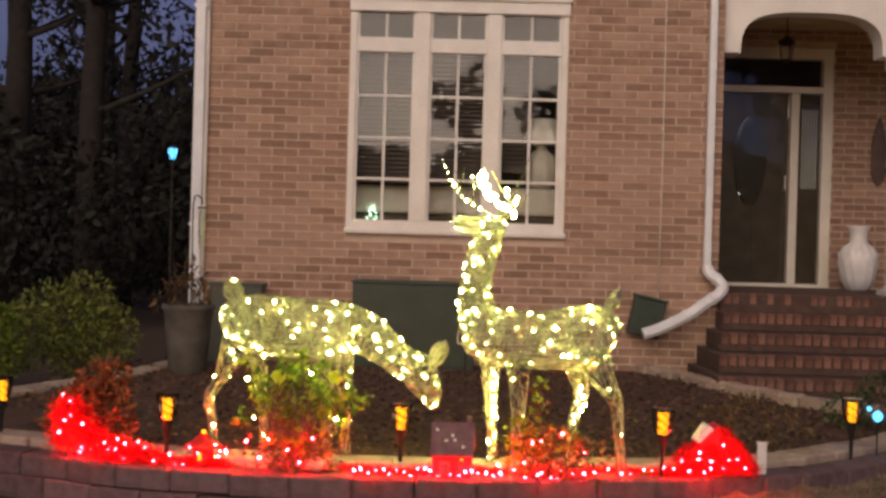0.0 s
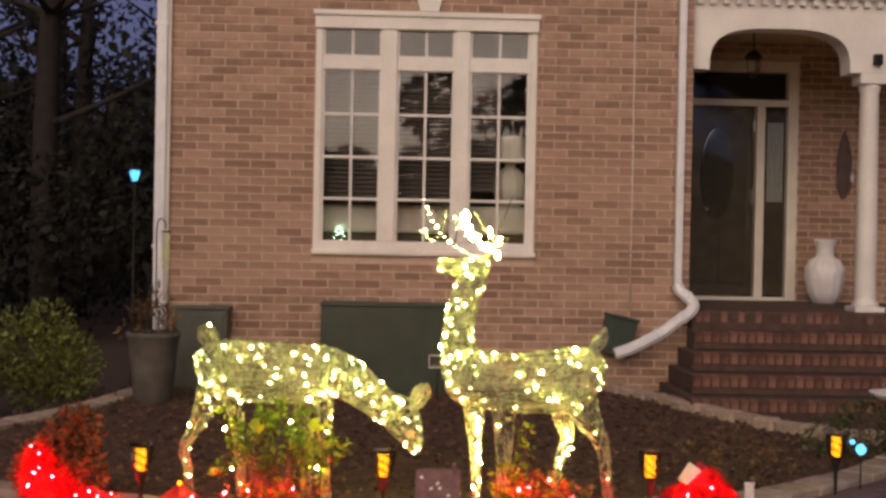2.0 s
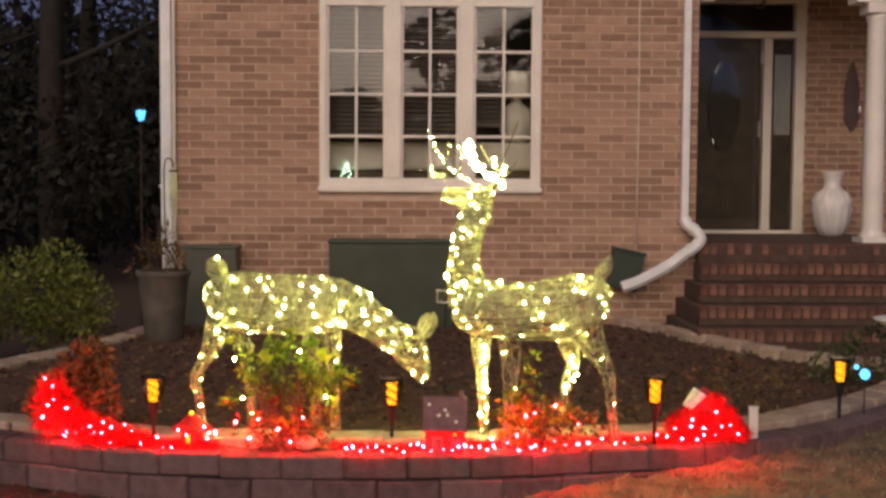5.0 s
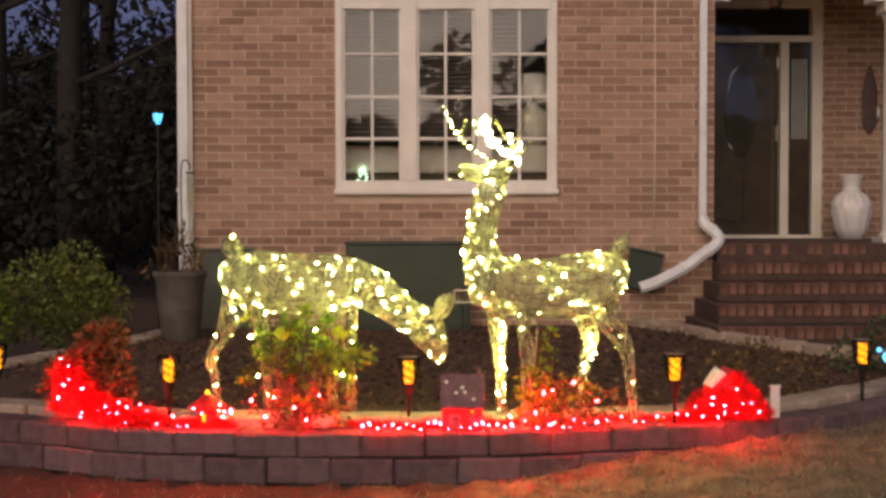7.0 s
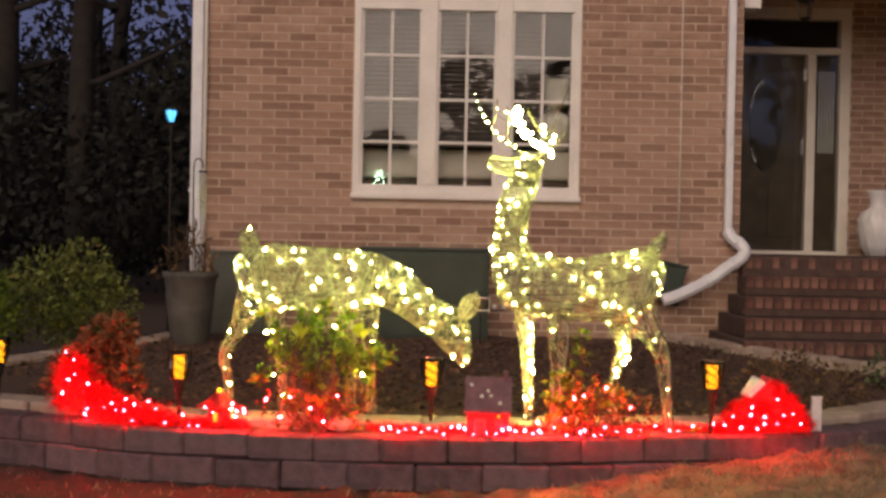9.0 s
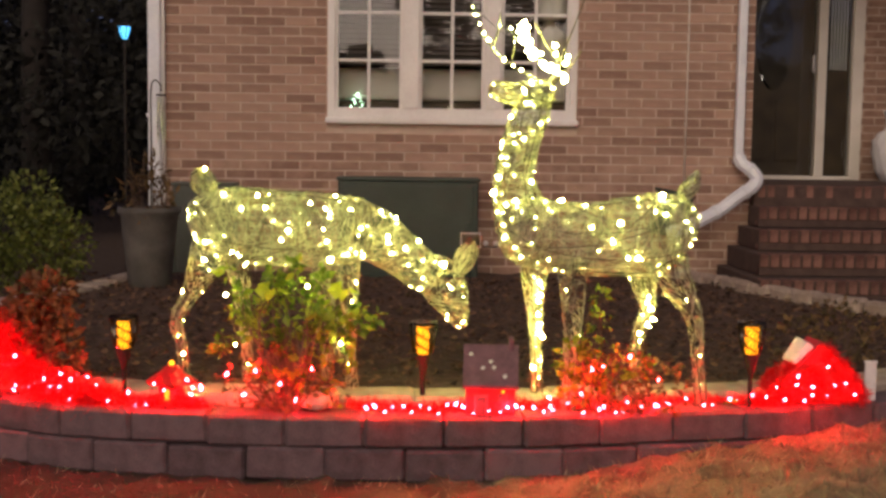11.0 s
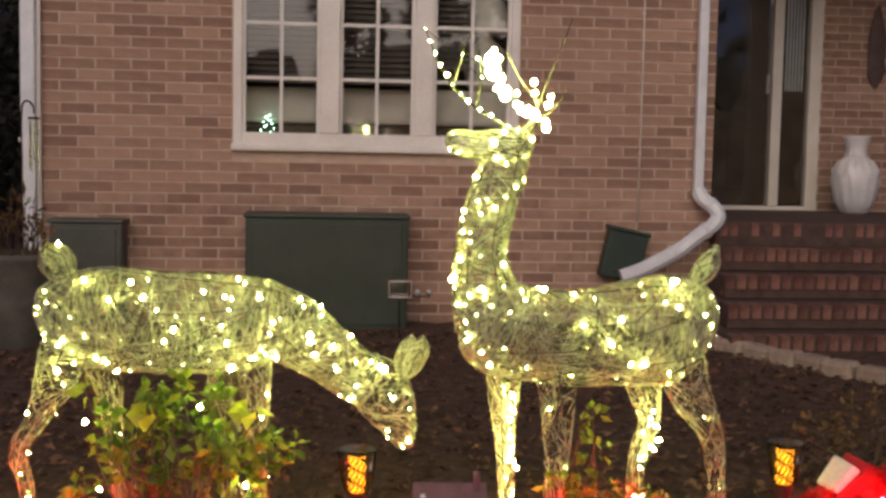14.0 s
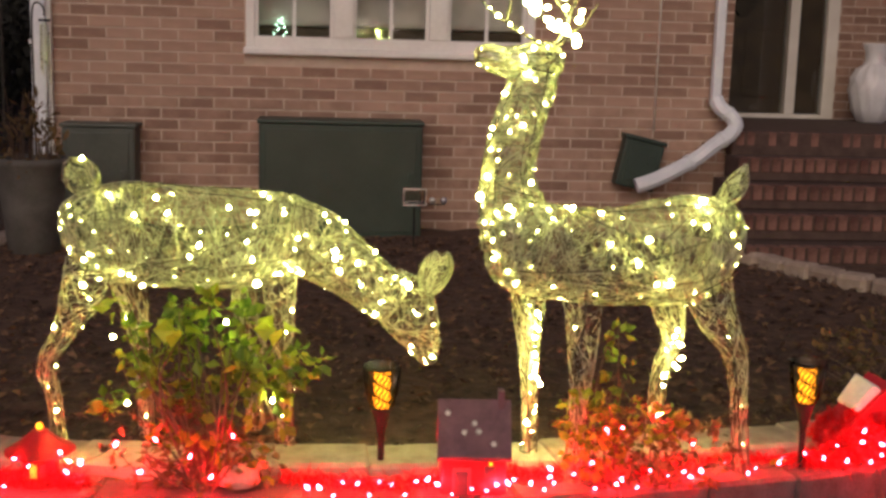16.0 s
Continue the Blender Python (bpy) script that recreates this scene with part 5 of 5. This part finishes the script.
tinsel([(-1.34, ledge(-1.34, -0.02), 0.225), (-1.2, ledge(-1.2, -0.03), 0.24), (-1.06, ledge(-1.06, -0.02), 0.225)], 0.05, 65, "red tinsel round the red lantern house", 1500)
tinsel([(-1.96, 6.09, 0.30), (-1.92, 6.05, 0.46), (-1.84, 6.02, 0.40), (-1.74, 6.0, 0.29), (-1.55, ledge(-1.55), 0.24), (-1.42, ledge(-1.42), 0.225)], 0.125, 66, "red tinsel heaped over the rust-brown shrub", 2600)

# ---- woods ----
def tree(x, y, h, r0, seed, crown=900, spread=2.0):
    ob = empty("tree", x, y, 0.0, 0, "tall tree with sparse foliage, dusk shade in its colours", "tree", "woods")
    r = random.Random(seed)
    v, f = [], []
    top = np.array((r.gauss(0, 0.4), r.gauss(0, 0.4), h))
    line = catmull([(0, 0, -0.2), (r.gauss(0, 0.1), 0, h * 0.35), top * (0.6, 0.6, 0.7), top], 5)
    tube_into(v, f, line, r0, 9, r0 * 0.2)
    cl = []
    for i in range(16):
        t = r.uniform(0.30, 0.98)
        b = line[int(t * (len(line) - 1))]
        a = r.uniform(0, 6.28)
        L = spread * r.uniform(0.5, 1.1) * (1.2 - 0.6 * t)
        e = b + np.array((L * math.cos(a), L * math.sin(a), L * r.uniform(0.2, 0.7)))
        tube_into(v, f, catmull([b, (b + e) / 2 + np.array((0, 0, -0.05)), e], 4), r0 * 0.28, 5, 0.015)
        cl.append((tuple(e), r.uniform(0.5, 0.95)))
        cl.append((tuple((b + e * 2) / 3), r.uniform(0.35, 0.7)))
    mesh_ob("trunk", v, f, M_BARK_SHADED, ob, smooth=True)
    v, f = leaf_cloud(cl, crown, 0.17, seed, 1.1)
    mesh_ob("crown", v, f, M_FAR_SHADED, ob)


tr = random.Random(12)
for i, (x, y, h, r0) in enumerate(((-5.2, 17.0, 11, 0.22), (-7.4, 19.5, 13, 0.28), (-6.1, 22, 12, 0.2), (-9.2, 23, 14, 0.3), (-4.2, 24, 13, 0.25), (-8.0, 27, 14, 0.25), (-11.5, 27, 14, 0.3), (-5.6, 30, 15, 0.3), (-10, 33, 15, 0.3), (-13, 31, 15, 0.3), (-3.4, 34, 15, 0.3))):
    tree(x, y, h, r0, 100 + i, 800, 2.4)
under = []
for i in range(190):
    wy = tr.uniform(15, 36)
    under.append(((tr.uniform(-16, -3.4), wy, tr.uniform(0.2, 1.2 + 0.13 * wy)), tr.uniform(0.6, 1.4)))
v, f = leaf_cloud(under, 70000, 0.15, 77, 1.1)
tagged(mesh_ob("undergrowth", v, f, M_FAR_SHADED), "tangled undergrowth between the trees, dusk shade in its colour", "undergrowth", kind="stuff")
far = []
for i in range(70):
    far.append(((-34 + 32 * i / 69, 48 + tr.uniform(-3, 3), tr.uniform(0.5, 6.0)), tr.uniform(1.3, 2.2)))
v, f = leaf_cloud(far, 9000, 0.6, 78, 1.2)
tagged(mesh_ob("far_woods", v, f, M_FAR_SHADED), "far woods closing the view, dusk shade in their colour", "woods", kind="stuff")
# trees across the street, behind the camera
opp = []
for i in range(230):
    opp.append(((-26 + 52 * (i % 60) / 59, -30 + tr.uniform(-3, 3), tr.uniform(0.3, 4.6) if i < 150 else tr.uniform(3.5, 8.5)), tr.uniform(0.9, 1.9) if i < 150 else tr.uniform(0.5, 1.3)))
v, f = leaf_cloud(opp, 60000, 0.40, 79, 1.2)
tagged(mesh_ob("street_woods", v, f, M_FAR_SHADED), "woods across the street, dusk shade in their colour", "woods", kind="stuff")

# ---- ground clutter ----
r = np.random.default_rng(51)
v, f = [], []
while len(f) < 7000:
    x, y = r.uniform(-3.0, 3.4), r.uniform(5.9, 10.4)
    if y < front_y(x) + 0.36 or x > 2.9 - 0.45 * (y - 8.4) and y > 8.0:
        continue
    if x < -2.5 and y < 7.6:
        continue
    z = bed_z(x, y) + 0.012
    a, s = r.uniform(0, 6.28), r.uniform(0.012, 0.032)
    ca, sa = math.cos(a), math.sin(a)
    tz = r.uniform(-0.012, 0.016, 4)
    b = len(v)
    v += [(x + s * ca, y + s * sa, z + tz[0]), (x - s * 0.5 * sa, y + s * 0.5 * ca, z + tz[1]), (x - s * ca, y - s * sa, z + tz[2]), (x + s * 0.5 * sa, y - s * 0.5 * ca, z + tz[3])]
    f.append((b, b + 1, b + 2, b + 3))
tagged(mesh_ob("leaf_litter", v, f, M_LITTER), "scattered dry brown leaves and bark chips on the bed", "leaf litter", kind="stuff")
v, f = [], []
for _ in range(60000):
    y = 2.6 + 5.6 * r.random() ** 1.0
    x = r.uniform(-3.4, 4.2)
    if y > front_y(x) - 0.01 or (x < -2.2 and y > 6.0) or (x < 0.2 and y > 5.05 and r.random() < 0.75):
        continue
    z = lawn_z(x, y) + 0.025 * noise.noise((x * 4, y * 4, 0)) + 0.05 * noise.noise((x * 11, y * 11, 2)) - 0.004
    a, hh, ln = r.uniform(0, 6.28), r.uniform(0.012, 0.042), r.uniform(0.01, 0.05)
    w = 0.0034
    b = len(v)
    d = r.uniform(0, 6.28)
    v += [(x + w * math.cos(a), y + w * math.sin(a), z), (x - w * math.cos(a), y - w * math.sin(a), z), (x + ln * math.cos(d), y + ln * math.sin(d), z + hh)]
    f.append((b, b + 1, b + 2))
tagged(mesh_ob("grass_blades", v, f, M_GRASS), "short dry tan grass blades", "grass", kind="stuff")

# ---- pieces of walls, steps and borders ----
def block_mesh(name, w, d, h, bevel, material):
    bm = box(-w / 2, w / 2, -d / 2, d / 2, 0, h)
    bmesh.ops.bevel(bm, geom=list(bm.edges), offset=bevel, segments=1, affect="EDGES")
    me = bpy.data.meshes.new(name)
    bm.to_mesh(me)
    bm.free()
    me.materials.append(material)
    return me


def ring(parent, name, line, side, z, me, step, start, jitter=0.004, tilt=1.2, z_of=None):
    d = start
    total = length(line)
    while d < total:
        x, y, hd = along(line, d, side)
        b = new(name, me)
        b.parent = parent
        zz = z if z_of is None else z_of(x, y)
        b.matrix_local = parent.matrix_world.inverted() @ pose(x + rng.uniform(-jitter, jitter), y + rng.uniform(-jitter, jitter), zz + rng.uniform(-0.004, 0.004), rng.uniform(-tilt, tilt), rng.uniform(-tilt, tilt), hd + rng.uniform(-1.5, 1.5))
        d += step


retaining = empty("retaining_wall", 0, 5.8, 0, 0, "low curved wall of concrete blocks round the flower bed, red light in their colour", "wall", kind="structure")
bpy.context.view_layer.update()
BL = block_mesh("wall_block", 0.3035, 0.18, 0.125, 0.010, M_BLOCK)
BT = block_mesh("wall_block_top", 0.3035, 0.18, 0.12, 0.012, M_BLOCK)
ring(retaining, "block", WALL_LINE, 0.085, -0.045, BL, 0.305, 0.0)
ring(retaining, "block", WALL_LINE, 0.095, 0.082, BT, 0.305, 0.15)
ringcap = empty("inner_border", 0, 6.0, 0.2, 0, "pale flat pavers edging the mulch behind the wall", "edging", kind="structure")
bpy.context.view_layer.update()
CAPM = block_mesh("paver", 0.30, 0.20, 0.075, 0.012, M_CAP)
ring(ringcap, "paver", WALL_LINE, 0.295, 0.168, CAPM, 0.303, 0.08)
border = empty("walkway_border", 2.5, 9.2, 0.2, 0, "wavy pale stone edging between bed and walkway", "edging", kind="structure")
bpy.context.view_layer.update()
BORDER = catmull([(1.85, 10.72), (2.1, 10.1), (2.4, 9.3), (2.9, 8.47), (3.6, 8.1), (4.6, 8.0), (5.6, 8.2)], 12)
EDGE = block_mesh("edging_block", 0.20, 0.14, 0.13, 0.022, M_CAP)
ring(border, "edging_block", BORDER, 0.0, 0.165, EDGE, 0.205, 0.0, 0.012, 4)

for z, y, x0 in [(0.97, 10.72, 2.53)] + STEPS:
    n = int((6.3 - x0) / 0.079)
    me = block_mesh("rowlock_brick", 0.058, 0.10, 0.098, 0.004, M_STEPBRICK_SHADED)
    low = block_mesh("stretcher_brick", 0.19, 0.08, 0.042, 0.004, M_STEPBRICK_SHADED)
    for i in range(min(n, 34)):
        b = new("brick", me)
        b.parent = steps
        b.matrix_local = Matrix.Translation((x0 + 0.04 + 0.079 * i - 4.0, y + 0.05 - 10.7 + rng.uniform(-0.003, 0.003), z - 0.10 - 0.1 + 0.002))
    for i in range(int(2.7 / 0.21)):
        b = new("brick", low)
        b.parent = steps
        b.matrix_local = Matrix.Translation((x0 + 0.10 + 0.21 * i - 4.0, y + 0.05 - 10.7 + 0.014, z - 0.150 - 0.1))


def brick_boxes(x0, x1, z0, z1, hole, skip=None):
    """Brick rectangles in running bond, clipped to the wall and its opening."""
    out = []
    L, H, J = 0.240, 0.0765, 0.012
    row, z = 0, z0
    while z < z1 - 0.02:
        x = x0 - (L / 2 if row % 2 else 0)
        while x < x1:
            a, b = max(x + J / 2, x0), min(x + L - J / 2, x1)
            pieces = [(a, b)]
            if hole and z + H > hole[2] - 0.005 and z < hole[3] + 0.005:
                pieces = [(a, min(b, hole[0] - 0.004)), (max(a, hole[1] + 0.004), b)]
            for p, q in pieces:
                if q - p > 0.02:
                    out.append((p, q, z + J / 2, min(z + H - J / 2, z1)))
            x += L
        z += H
        row += 1
    return out


def brick_geometry(v, f, p, q, a, b, y):
    o = len(v)
    e, c = 0.008, 0.0025
    v += [(p, y + e, a), (q, y + e, a), (q, y + e, b), (p, y + e, b), (p + c, y, a + c), (q - c, y, a + c), (q - c, y, b - c), (p + c, y, b - c)]
    f += [(o + 4, o + 5, o + 6, o + 7), (o, o + 1, o + 5, o + 4), (o + 1, o + 2, o + 6, o + 5), (o + 2, o + 3, o + 7, o + 6), (o + 3, o, o + 4, o + 7)]


shared = {}
rest_v, rest_f, singles = [], [], 0
for p, q, a, b in brick_boxes(WX0 + 0.012, WX1, 0.2, 5.5, (OPEN[0] - 0.008, OPEN[1] + 0.008, OPEN[2] - 0.018, OPEN[3] + 0.052)):
    yy = WY - 0.007 + rng.uniform(-0.0015, 0.0015)
    if singles < 300 and 1.05 < a < 2.75:
        k = (round(q - p, 3), round(b - a, 3))
        if k not in shared:
            vv, ff = [], []
            brick_geometry(vv, ff, -(q - p) / 2, (q - p) / 2, -(b - a) / 2, (b - a) / 2, 0.0)
            me = bpy.data.meshes.new("brick")
            me.from_pydata(vv, [], ff)
            me.materials.append(M_BRICK)
            shared[k] = me
        o = new("brick", shared[k])
        o.parent = wall_front
        o.location = ((p + q) / 2, yy, (a + b) / 2)
        singles += 1
    else:
        brick_geometry(rest_v, rest_f, p, q, a, b, yy)
tagged(mesh_ob("brickwork", rest_v, rest_f, M_BRICK, wall_front), kind="stuff")
v, f = [], []
for p, q, a, b in brick_boxes(WX1, 6.8, 0.98, 3.78, (2.79, 4.175, 0.97, 3.60)):
    yy = 12.85 - 0.007 + rng.uniform(-0.0015, 0.0015)
    if 4.2 < p < 5.0:
        k = (round(q - p, 3), round(b - a, 3))
        if k not in shared:
            vv, ff = [], []
            brick_geometry(vv, ff, -(q - p) / 2, (q - p) / 2, -(b - a) / 2, (b - a) / 2, 0.0)
            me = bpy.data.meshes.new("brick")
            me.from_pydata(vv, [], ff)
            me.materials.append(M_BRICK)
            shared[k] = me
        o = new("brick", shared[k])
        o.parent = wall_entry
        o.location = ((p + q) / 2, yy, (a + b) / 2)
    else:
        brick_geometry(v, f, p, q, a, b, yy)
tagged(mesh_ob("brickwork", v, f, M_BRICK, wall_entry), kind="stuff")
